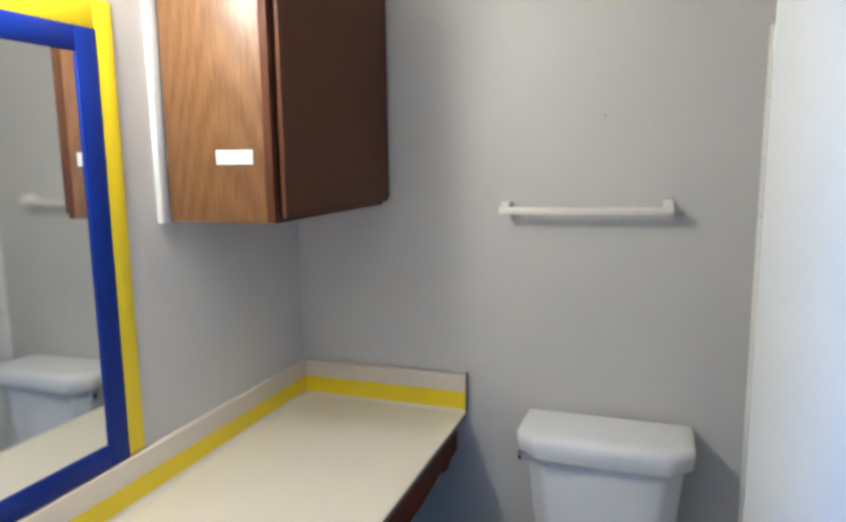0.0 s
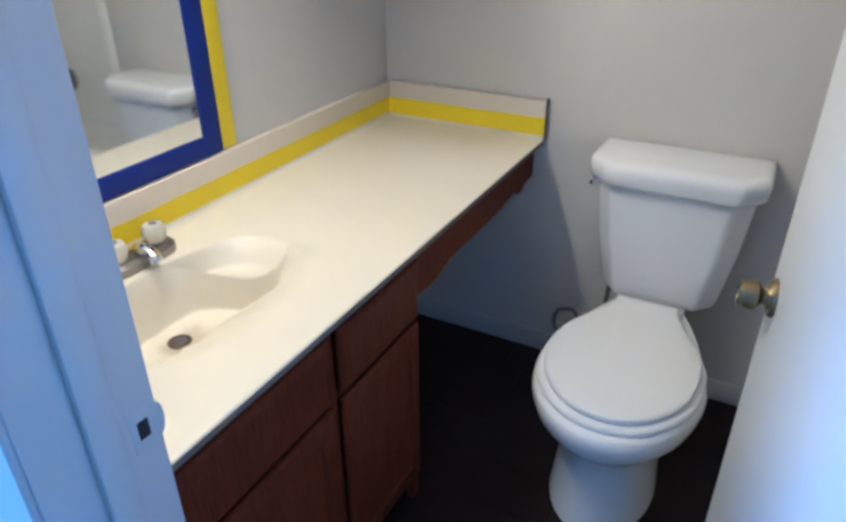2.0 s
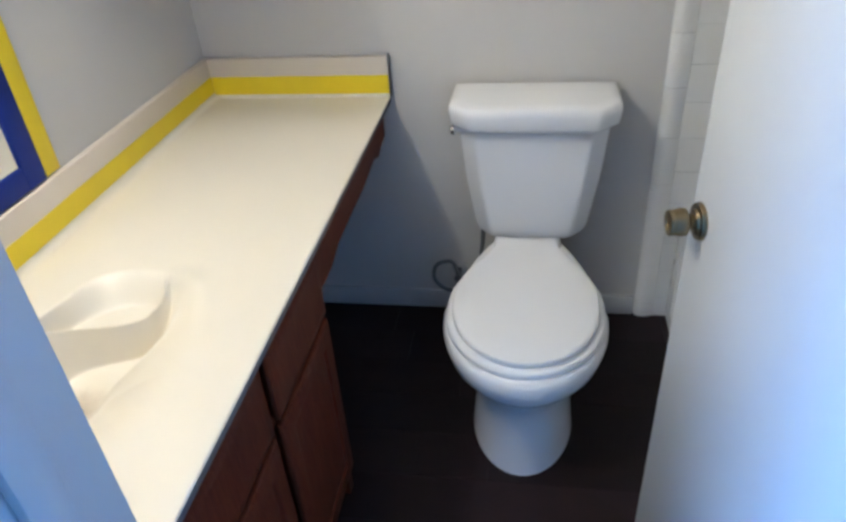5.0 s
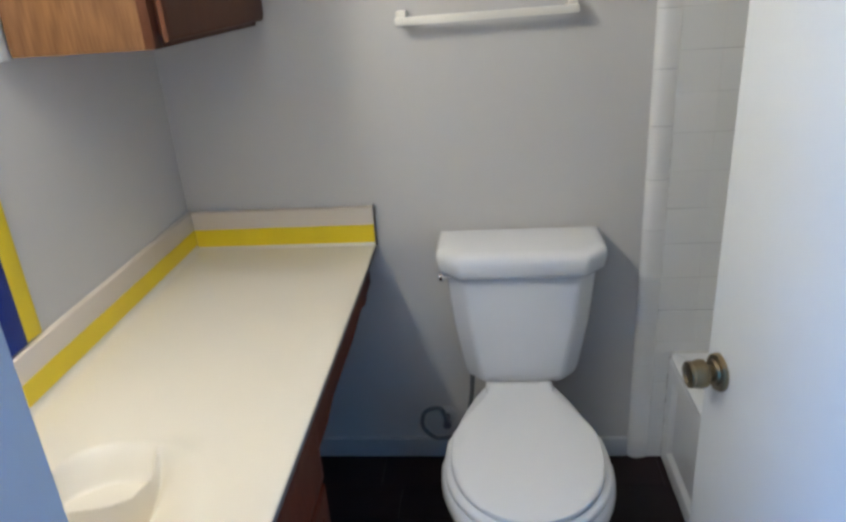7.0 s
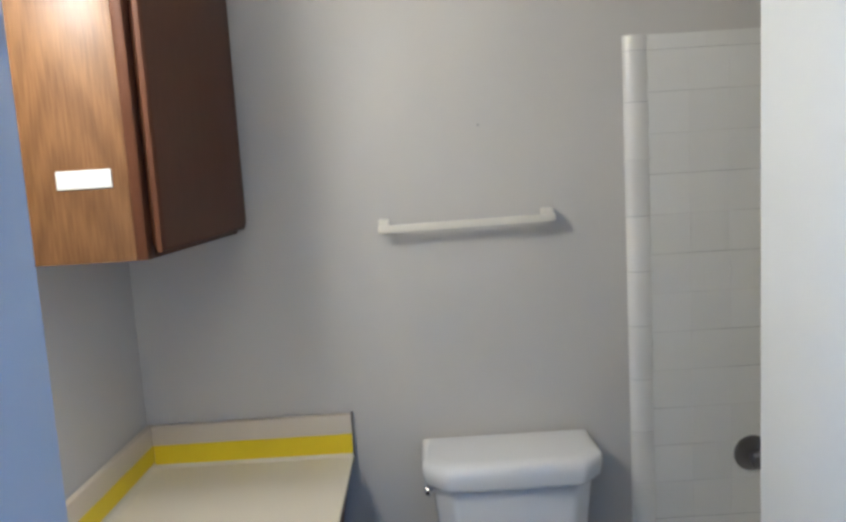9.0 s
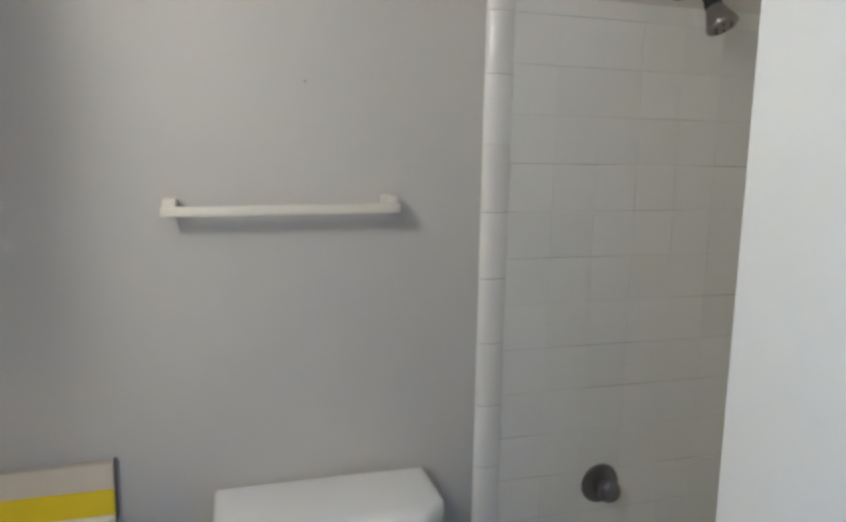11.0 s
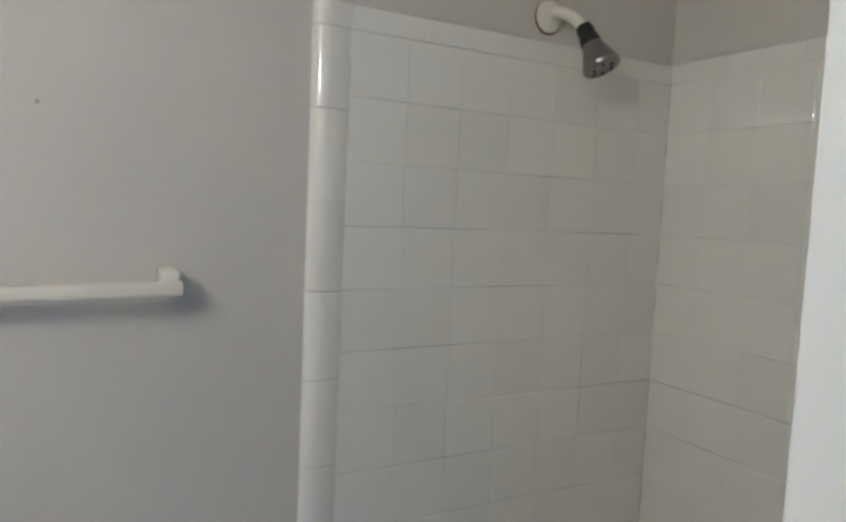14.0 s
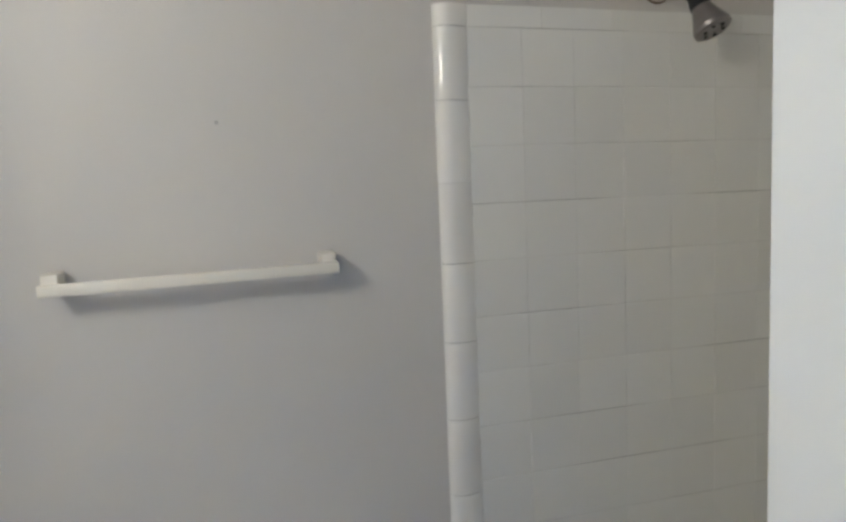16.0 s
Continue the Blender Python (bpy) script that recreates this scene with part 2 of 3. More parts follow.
# ---- shape helpers ----
def box(bm, x0, x1, y0, y1, z0, z1, bevel=0.0, seg=2):
    vs = [bm.verts.new((x, y, z)) for x in (x0, x1) for y in (y0, y1) for z in (z0, z1)]
    fs = [bm.faces.new([vs[i] for i in f]) for f in
          ((0, 1, 3, 2), (4, 6, 7, 5), (0, 4, 5, 1), (2, 3, 7, 6), (0, 2, 6, 4), (1, 5, 7, 3))]
    if bevel:
        es = list({e for f in fs for e in f.edges})
        bmesh.ops.bevel(bm, geom=es, offset=bevel, segments=seg, profile=0.5, affect="EDGES")
    return bm


def boxes(*dims, bevel=0.0):
    bm = bmesh.new()
    for d in dims:
        box(bm, *d, bevel=bevel)
    return bm


def rings_mesh(rings, close_start=True, close_end=True):
    bm = bmesh.new()
    vr = [[bm.verts.new(p) for p in r] for r in rings]
    n = len(vr[0])
    for a, b in zip(vr, vr[1:]):
        for i in range(n):
            bm.faces.new((a[i], a[(i + 1) % n], b[(i + 1) % n], b[i]))
    if close_start:
        bm.faces.new(list(reversed(vr[0])))
    if close_end:
        bm.faces.new(vr[-1])
    bmesh.ops.recalc_face_normals(bm, faces=bm.faces)
    return bm


def lathe(profile, m, n=28):
    """profile: (radius, height) pairs along the local z of m."""
    return rings_mesh([[m @ Vector((r * math.cos(2 * math.pi * i / n), r * math.sin(2 * math.pi * i / n), h))
                        for i in range(n)] for r, h in profile])


def along(origin, axis):
    return Matrix.Translation(origin) @ Vector((0, 0, 1)).rotation_difference(Vector(axis)).to_matrix().to_4x4()


def tube(points, r, n=12):
    pts = [Vector(p) for p in points]
    rings = []
    for i, p in enumerate(pts):
        d = (pts[min(i + 1, len(pts) - 1)] - pts[max(i - 1, 0)]).normalized()
        m = along(p, d)
        rings.append([m @ Vector((r * math.cos(2 * math.pi * k / n), r * math.sin(2 * math.pi * k / n), 0)) for k in range(n)])
    return rings_mesh(rings)


def curve_points(ctrl, n=8):
    """A smooth line through the control points."""
    c = [Vector(p) for p in ctrl]
    c = [c[0] * 2 - c[1]] + c + [c[-1] * 2 - c[-2]]
    out = []
    for i in range(1, len(c) - 2):
        for k in range(n):
            t = k / n
            p0, p1, p2, p3 = c[i - 1:i + 3]
            out.append(0.5 * (2 * p1 + (p2 - p0) * t + (2 * p0 - 5 * p1 + 4 * p2 - p3) * t * t + (3 * p1 - p0 - 3 * p2 + p3) * t ** 3))
    return out + [c[-2]]


def mesh_object(name, bm, material, smooth=True, angle=28):
    me = bpy.data.meshes.new(name)
    bmesh.ops.recalc_face_normals(bm, faces=bm.faces)
    bm.to_mesh(me)
    bm.free()
    me.materials.append(material)
    if smooth:
        me.shade_smooth()
        me.set_sharp_from_angle(angle=radians(angle))
    return new(name, me)


def thing(name, at, label, category, group=""):
    ob = new(name)
    ob.empty_display_size = 0.1
    ob.location = at
    return tagged(ob, label, category, group)


def part(name, bm, material, parent, label="", angle=28):
    ob = mesh_object(name, bm, material, angle=angle)
    ob.parent = parent
    if parent.parent is None:
        ob.matrix_parent_inverse = Matrix.Translation(-parent.location)
    return tagged(ob, label)


def structure(name, bm, material, label, category="wall"):
    return tagged(mesh_object(name, bm, material), label, category, kind="structure")


# ---- plan ----
XL, XR = -1.430, 0.764       # inner faces of the long walls
YB, YF = 0.012, -1.608       # inner faces of back and front wall
H = 2.44
DX0, DX1, DH = -0.768, -0.066, 2.05   # door opening
YO = -1.750                  # hall face of the front wall
HALL = (-2.3, 1.3, -3.55)

structure("wall_left", boxes((XL - 0.1, XL, YF, YB, 0, H)), M_WALL, "grey painted bathroom wall behind the vanity")
structure("wall_back", boxes((XL - 0.1, XR + 0.1, YB, YB + 0.1, 0, H)), M_WALL, "grey painted bathroom wall behind the toilet")
structure("wall_right", boxes((XR, XR + 0.1, YF, YB, 0, H)), M_WALL, "grey painted wall above the bathtub tiles")
structure("wall_front", boxes((HALL[0], DX0 - 0.018, YO, YF, 0, H), (DX1 + 0.018, HALL[1], YO, YF, 0, H),
                              (DX0 - 0.018, DX1 + 0.018, YO, YF, DH + 0.018, H)), M_WALL,
          "grey painted wall with the bathroom doorway")
structure("ceiling", boxes((XL, XR, YF, YB, H, H + 0.08)), M_CEIL, "white bathroom ceiling", "ceiling")
structure("floor", boxes((XL, XR, YF, YB, -0.06, -0.004)), M_FLOORBASE, "dark bathroom floor", "floor")

# the room behind the doorway
hx0, hx1, hy = HALL
structure("hall_floor", boxes((hx0, hx1, hy, YF, -0.08, -0.008)), M_HALLFLOOR, "beige carpet outside the bathroom", "floor")
structure("hall_ceiling", boxes((hx0, hx1, hy, YO, H, H + 0.08)), M_CEIL, "white ceiling outside the bathroom", "ceiling")
structure("hall_wall_right", boxes((hx1, hx1 + 0.1, hy - 0.1, YF, 0, H)), M_HALLWALL, "white painted wall outside the bathroom")
WZ0, WZ1 = 0.55, 2.1
wa, wb = 0.45, 1.25
structure("hall_wall_rear", boxes((hx0, wa, hy - 0.1, hy, 0, H), (wb, hx1, hy - 0.1, hy, 0, H),
                                  (wa, wb, hy - 0.1, hy, 0, WZ0), (wa, wb, hy - 0.1, hy, WZ1, H)),
          M_HALLWALL, "white painted wall with a window")
wc, wd = -3.45, -2.55
structure("hall_wall_left", boxes((hx0 - 0.1, hx0, hy - 0.1, wc, 0, H), (hx0 - 0.1, hx0, wd, YF, 0, H),
                                  (hx0 - 0.1, hx0, wc, wd, 0, WZ0), (hx0 - 0.1, hx0, wc, wd, WZ1, H)),
          M_HALLWALL, "white painted wall with a window")


def window(name, p0, p1, face, turned):
    """A fixed window in an opening from p0 to p1 along the wall; face is the inner wall face."""
    win = tagged(new(name), "white framed window letting in blue daylight", "window", kind="structure")

    def span(a, b, d0, d1, z0, z1):
        return (face - d1, face - d0, a, b, z0, z1) if turned else (a, b, face - d1, face - d0, z0, z1)

    part("window_frame", boxes(span(p0, p0 + 0.04, 0.03, 0.08, WZ0, WZ1), span(p1 - 0.04, p1, 0.03, 0.08, WZ0, WZ1),
                               span(p0 + 0.04, p1 - 0.04, 0.03, 0.08, WZ0, WZ0 + 0.04), span(p0 + 0.04, p1 - 0.04, 0.03, 0.08, WZ1 - 0.04, WZ1)), M_TRIM, win)
    pane = part("pane", boxes(span(p0 + 0.04, p1 - 0.04, 0.055, 0.06, WZ0 + 0.04, WZ1 - 0.04)), M_GLASS, win)
    pane.visible_shadow = False


window("window_1", wa, wb, hy, False)
window("window_2", wc, wd, hx0, True)
structure("ground", boxes((-90, 90, -90, 90, -0.5, -0.4)), M_HALLFLOOR, "plain ground outside the window", "ground")

# door frame: jambs with stops, head and casings
JT = 0.018
frame_ob = tagged(new("door_frame"), "white painted door frame with stop moulding and casing", "door frame", kind="structure")
frame_ob.location = (DX0, YO, 0)
part("jamb", boxes((DX0 - JT, DX0, YO - 0.004, YF + 0.004, 0, DH + JT), bevel=0.002), M_TRIM, frame_ob)
part("jamb", boxes((DX1, DX1 + JT, YO - 0.004, YF + 0.004, 0, DH + JT), bevel=0.002), M_TRIM, frame_ob)
part("head_jamb", boxes((DX0, DX1, YO - 0.004, YF + 0.004, DH, DH + JT)), M_TRIM, frame_ob)
for x0, x1 in ((DX0, DX0 + 0.011), (DX1 - 0.011, DX1)):
    part("door_stop", boxes((x0, x1, -1.694, -1.657, 0, DH), bevel=0.003), M_TRIM, frame_ob)
part("door_stop", boxes((DX0 + 0.011, DX1 - 0.011, -1.694, -1.657, DH - 0.011, DH), bevel=0.003), M_TRIM, frame_ob)


def casing_profile(bm, x, sign, y, out, z1):
    """A moulded casing strip: x at the jamb side, sign towards the wall, y the wall face, out the way it stands proud."""
    prof = [(0.004, 0), (0.004, 0.009), (0.007, 0.012), (0.030, 0.014), (0.055, 0.017), (0.061, 0.014), (0.063, 0)]
    lo = [bm.verts.new((x + sign * a, y + out * b, 0)) for a, b in prof]
    hi = [bm.verts.new((x + sign * a, y + out * b, z1 + a)) for a, b in prof]
    for i in range(len(prof) - 1):
        bm.faces.new((lo[i], lo[i + 1], hi[i + 1], hi[i]))
    bm.faces.new(lo)
    bm.faces.new(list(reversed(hi)))


for x, s in ((DX0, -1), (DX1, 1)):
    for y, o in ((YO, -1), (YF, 1)):
        if s == -1 and o == 1:
            continue
        bm = bmesh.new()
        casing_profile(bm, x, s, y, o, DH)
        part("casing", bm, M_TRIM, frame_ob)
for y, o in ((YO, -1), (YF, 1)):
    y0, y1 = sorted((y, y + o * 0.018))
    part("head_casing", boxes((DX0 - 0.063, DX1 + 0.063, y0, y1, DH + 0.064, DH + 0.125), bevel=0.003), M_TRIM, frame_ob)
# strike plate with its latch hole, curved lip past the jamb edge
SZ = 0.968
bm = boxes((DX0 - 0.001, DX0 + 0.0004, -1.643, -1.605, SZ - 0.028, SZ + 0.028), bevel=0.0003)
lip = [(SZ - 0.024 + 0.048 * k / 12, 0.011 * math.sin(math.pi * k / 12) ** 0.45) for k in range(13)]
lip_rings = [[Vector((x, -1.606 + w * f, z)) for z, w in lip] + [Vector((x, -1.606, z)) for z, w in reversed(lip)][1:-1]
             for x, f in ((DX0 - 0.006, 0.85), (DX0 - 0.003, 1.0), (DX0 + 0.0003, 0.8))]
lip_bm = rings_mesh(lip_rings)
lip_me = bpy.data.meshes.new("strike_plate")
lip_bm.to_mesh(lip_me)
lip_bm.free()
bm.from_mesh(lip_me)
bpy.data.meshes.remove(lip_me)
strike = part("strike_plate", bm, M_TRIM, frame_ob, "painted strike plate with latch hole")
part("latch_hole", boxes((DX0 + 0.0002, DX0 + 0.0008, -1.634, -1.619, SZ - 0.012, SZ + 0.013)), M_BLACK, strike, "dark latch hole")

# baseboards
bb = tagged(new("baseboard"), "white painted baseboard with scuffs", "baseboard", kind="structure")
bb.location = (XL, YB, 0)


def board(x0, x1, y0, y1):
    bm = boxes((x0, x1, y0, y1, 0, 0.075), bevel=0.003)
    part("board", bm, M_BASE, bb)


board(XL, -0.068, YB - 0.012, YB)
board(XL, XL + 0.012, -0.79, YB - 0.012)
board(DX1 + 0.064, 0.043, YF, YF + 0.012)

# ---- door, standing open ----
door = thing("door", (DX1, YF - 0.03, 0), "white painted flush door standing open with a brass knob", "door")
HINGE = Vector((DX1 - 0.002, YF + 0.004, 0))
OPEN = math.atan2(-0.168 - HINGE.x, -0.915 - HINGE.y)     # lean of the open leaf
DM = Matrix.Translation(HINGE) @ Matrix.Rotation(-OPEN, 4, "Z")   # local y along the leaf, x into the room behind it
WD = 0.695


def in_door(bm):
    bmesh.ops.transform(bm, matrix=DM, verts=bm.verts)
    return bm


part("leaf", in_door(boxes((0.0, 0.035, 0.0, WD, 0.012, DH - 0.004), bevel=0.002)), M_DOOR, door)
KZ, KY = 0.944, WD - 0.041
for sgn, x in ((-1, 0.0), (1, 0.035)):
    m = DM @ along((x, KY, KZ), (sgn, 0, 0))
    knob = part("door_knob", lathe([(0.0, 0), (0.012, 0.0), (0.012, 0.017), (0.014, 0.020), (0.0225, 0.025), (0.0235, 0.032), (0.0205, 0.045),
                                    (0.0215, 0.048), (0.0205, 0.051), (0.013, 0.052), (0.012, 0.049), (0.0, 0.049)], m), M_BRASS, door, "worn brass door knob")
    part("rosette", lathe([(0.0, 0.0), (0.031, 0.0), (0.0305, 0.004), (0.029, 0.0075), (0.021, 0.008), (0.019, 0.012), (0.012, 0.0125), (0.0, 0.0125)], m),
         M_BRASS, knob)
part("latch_plate", in_door(boxes((0.006, 0.029, WD - 0.001, WD + 0.0015, KZ - 0.028, KZ + 0.028))), M_BRASS, door)
for z in (0.25, 1.05, 1.85):
    part("hinge", in_door(boxes((-0.006, 0.002, -0.006, 0.030, z - 0.045, z + 0.045), bevel=0.001)), M_BRASS, door)

# ---- mirror with painted border ----
mirror = thing("wall_mirror", (XL, -1.15, 0.92), "wall mirror in a blue frame with a yellow painted border", "mirror")
MY0, MY1, MZ0, MZ1 = -1.600, -0.854, 0.976, 1.812
part("glass", boxes((XL, XL + 0.005, MY0 - 0.01, MY1 + 0.01, MZ0 - 0.01, MZ1 + 0.01)), M_MIRROR, mirror)
F0, F1 = XL, XL + 0.010
for d in ((F0, F1, MY1, -0.799, 0.926, 1.862), (F0, F1, MY0, MY1, MZ1, 1.862), (F0, F1, MY0, MY1, 0.926, MZ0)):
    part("frame_strip", boxes(d, bevel=0.002), M_BLUE, mirror, "blue painted frame strip")
for d in ((F0, F1 - 0.003, -0.799, -0.749, 0.926, 1.926), (F0, F1 - 0.003, MY0, -0.799, 1.862, 1.926)):
    part("border_strip", boxes(d, bevel=0.0015), M_YELLOW, mirror, "yellow painted border strip")

# ---- vanity light above the mirror ----
fix = thing("vanity_light", (XL, -1.18, 2.08), "chrome vanity light bar with lit globe bulbs", "wall lamp")
part("bar", boxes((XL, XL + 0.035, -1.43, -0.93, 2.045, 2.155), bevel=0.006), M_CHROME, fix)
for y in (-1.30, -1.06):
    m = along((XL + 0.035, y, 2.10), (1, 0, 0))
    sock = part("socket", lathe([(0.0, 0), (0.026, 0), (0.026, 0.02), (0.018, 0.026), (0.0, 0.026)], m), M_CHROME, fix)
    part("bulb", lathe([(0.0, 0.026)] + [(0.061 * math.sin(a), 0.083 - 0.061 * math.cos(a)) for a in np.linspace(0.3, math.pi - 0.001, 14)], m),
         M_GLOW, sock, "lit frosted globe bulb")

# ---- wall cabinet ----
CX, CF, CY0, CY1, CZ0, CZ1 = XL + 0.022, -1.122, -0.624, -0.004, 1.447, 2.20
cab = thing("wall_cabinet", (XL, CY0, CZ0), "stained oak wall cabinet with a closed dark door", "cabinet")
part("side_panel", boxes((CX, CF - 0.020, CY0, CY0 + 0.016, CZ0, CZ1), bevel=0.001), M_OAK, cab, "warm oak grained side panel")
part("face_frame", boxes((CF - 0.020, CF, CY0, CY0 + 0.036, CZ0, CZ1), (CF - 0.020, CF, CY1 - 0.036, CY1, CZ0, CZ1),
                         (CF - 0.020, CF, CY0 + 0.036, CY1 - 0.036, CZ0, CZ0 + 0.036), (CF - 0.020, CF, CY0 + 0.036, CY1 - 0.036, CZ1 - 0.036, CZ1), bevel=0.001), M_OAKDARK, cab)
part("body", boxes((CX, CF - 0.021, CY0 + 0.016, CY1, CZ0 + 0.006, CZ0 + 0.020), (CX, CF - 0.021, CY0 + 0.016, CY1, CZ1 - 0.014, CZ1),
                   (CX, CF - 0.021, CY1 - 0.014, CY1, CZ0 + 0.020, CZ1 - 0.014)), M_OAK, cab)
part("scribe_strip", boxes((XL, CX - 0.006, CY0 - 0.024, CY0 + 0.012, CZ0 - 0.004, CZ1), bevel=0.004), M_WHITEPL, cab, "bright white edge strip at the wall")
# slab door, bevelled back edge as a finger pull and a rounded front edge
d0, d1, dz0, dz1 = CY0 + 0.012, CY1 - 0.002, CZ0 + 0.012, CZ1 - 0.012
rings = []
for x, o in ((CF + 0.001, 0.014), (CF + 0.006, 0.012), (CF + 0.014, 0.000), (CF + 0.022, 0.0), (CF + 0.026, 0.004), (CF + 0.028, 0.010)):
    y0, y1, z0, z1 = d0 + o, d1 - o, dz0 + o, dz1 - o
    rings.append([Vector((x, y0, z0)), Vector((x, y1 - 0.012, z0)), Vector((x, y1, z0 + 0.012)), Vector((x, y1, z1)), Vector((x, y0, z1))])
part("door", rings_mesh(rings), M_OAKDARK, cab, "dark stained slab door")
part("label_plate", boxes((-1.268, -1.170, CY0 - 0.004, CY0, 1.580, 1.613), bevel=0.0018), M_WHITEPL, cab, "small white plastic plate")

# ---- towel bar ----
tb = thing("towel_bar", (-0.5, YB, 1.44), "cream plastic towel bar on the wall behind the toilet", "towel bar")
bm = boxes((-0.740, -0.270, -0.060, -0.042, 1.434, 1.453), bevel=0.003)
for v in bm.verts:
    v.co.z -= 0.007 * (-0.270 - v.co.x) / 0.470     # it hangs a little lower at one end
part("bar", bm, M_CREAM, tb)
for x, z in ((-0.738, 1.431), (-0.298, 1.437)):
    part("bracket", boxes((x, x + 0.026, -0.043, YB, z, z + 0.031), bevel=0.004), M_CREAM, tb)

# ---- old nail left in the wall ----
tagged(mesh_object("wall_nail", lathe([(0, 0.0), (0.003, 0.0), (0.0035, 0.001), (0.0025, 0.002), (0, 0.002)], along((-0.457, YB, 1.699), (0, -1, 0)), 10), M_NAIL),
              "small dark nail head in the grey wall", "nail")

# ---- countertop with moulded basin ----
CT, CXF = 0.802, -0.853
counter = thing("vanity_countertop", (XL, -0.8, CT), "cream cultured marble countertop with moulded shell basin", "countertop")


def smooth(a, b, v):
    t = min(1.0, max(0.0, (v - a) / (b - a)))
    return t * t * (3 - 2 * t)


DRAIN = (-1.208, -1.214)


def basin_depth(x, y):
    """Shell basin: a steep back rim, a crescent soap ledge, an S-shaped bowl wall and a floor that rises gently to the front."""
    ex, ey = (x + 1.165) / (0.158 if x < -1.165 else 0.205), (y + 1.200) / 0.262
    fo = (abs(ex) ** 2.5 + abs(ey) ** 2.5) ** 0.4
    fo /= 1.0 - 0.15 * smooth(-1.165, -1.225, x) * (1.0 - smooth(0.5, 0.95, ey))     # the rim draws in towards the faucet
    if fo >= 1.0:
        return 0.0
    du, dv = (x + 1.140) * 0.34 + (y + 1.190) * 0.94, (x + 1.140) * 0.94 - (y + 1.190) * 0.34
    du = abs(du + 0.05) - 0.05
    wall = -0.168 + 0.128 * smooth(0.0, 0.15, du) - 0.028 * smooth(0.17, 0.25, du)
    d = dv - wall
    # how far out from the drain towards the rim, 0 to 1
    px, py = x - DRAIN[0], y - DRAIN[1]
    r = math.hypot(px, py) + 1e-6
    g = min(1.0, r / (r + 0.205 * max(0.0, 1.0 - fo) * (1.0 + 0.3 * abs(py) / r)))
    side = (py / r) ** 2
    inner = 0.02 + 0.62 * smooth(0.30, 0.85, side) if px > 0 else 0.5
    floor_depth = 0.128 * smooth(1.0, inner, g) * (0.84 + 0.16 * smooth(0.11, 0.03, r))
    bowl = floor_depth * smooth(0.0, 0.050 - 0.026 * smooth(0.0, 0.12, du), d)
    ledge = 0.050 * smooth(1.0, 0.905 - 0.16 * smooth(0.35, 0.95, ey), fo) * smooth(0.022, -0.002, d)
    return max(ledge, bowl)


bm = bmesh.new()
ys = [*np.linspace(YF + 0.002, -1.52, 6)[:-1], *np.linspace(-1.52, -0.88, 300), *np.linspace(-0.88, 0.0, 40)[1:]]
xs = [*np.linspace(XL + 0.001, -1.35, 8)[:-1], *np.linspace(-1.35, -0.94, 190), *np.linspace(-0.94, CXF - 0.008, 8)[1:]]
grid = [[bm.verts.new((x, y, CT - basin_depth(x, y))) for x in xs] for y in ys]
edge_prof = [(CXF - 0.003, CT - 0.0010), (CXF - 0.0005, CT - 0.0035), (CXF - 0.001, CT - 0.006), (CXF - 0.007, CT - 0.008)]
for row, y in zip(grid, ys):
    row += [bm.verts.new((a, y, b)) for a, b in edge_prof]
for a, b in zip(grid, grid[1:]):
    for i in range(len(a) - 1):
        bm.faces.new((a[i], a[i + 1], b[i + 1], b[i]))
part("top", bm, M_COUNTER, counter)
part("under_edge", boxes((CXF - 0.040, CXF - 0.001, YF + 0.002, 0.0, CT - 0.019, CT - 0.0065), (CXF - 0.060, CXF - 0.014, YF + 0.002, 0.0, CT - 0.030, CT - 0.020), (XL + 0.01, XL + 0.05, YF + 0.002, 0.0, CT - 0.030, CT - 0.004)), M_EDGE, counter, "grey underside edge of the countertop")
drain = part("drain", lathe([(0, 0.001), (0.024, 0.001), (0.025, 0.004), (0.021, 0.006), (0.018, 0.003), (0, 0.002)], along((*DRAIN, CT - 0.1285), (0, 0, 1))), M_DRAIN, counter, "tarnished brown drain ring")
part("stopper", lathe([(0, 0.003), (0.015, 0.003), (0.015, 0.006), (0.013, 0.008), (0.0, 0.0085)], along((*DRAIN, CT - 0.1285), (0, 0, 1))), M_DARKMETAL, drain)

splash = thing("backsplash", (XL, 0, CT), "cream backsplash with a yellow painted lower band", "backsplash")
part("side_board", boxes((XL, XL + 0.019, YF + 0.002, 0.0, CT + 0.001, CT + 0.120), bevel=0.003), M_SPLASH, splash)
part("back_board", boxes((XL, CXF - 0.001, -0.008, YB, CT + 0.001, CT + 0.120), bevel=0.003), M_SPLASH, splash)
def painted_band(p0, p1, low, top, out):
    """A thin hand-painted band from p0 to p1 on the splash boards with a slightly wavy upper edge; out: the way it faces."""
    bm = bmesh.new()
    n = 60
    cols = []
    for k in range(n + 1):
        p = p0.lerp(p1, k / n)
        h = top + 0.0016 * noise.noise(p * 9.0) + 0.0007 * noise.noise(p * 55.0)
        cols.append([bm.verts.new(p + out * d + Vector((0, 0, z))) for d, z in ((0.0, low), (0.0016, low), (0.0016, h), (0.0, h))])
    for a, b in zip(cols, cols[1:]):
        for i in range(4):
            bm.faces.new((a[i], a[(i + 1) % 4], b[(i + 1) % 4], b[i]))
    bm.faces.new(cols[0])
    bm.faces.new(list(reversed(cols[-1])))
    return bm


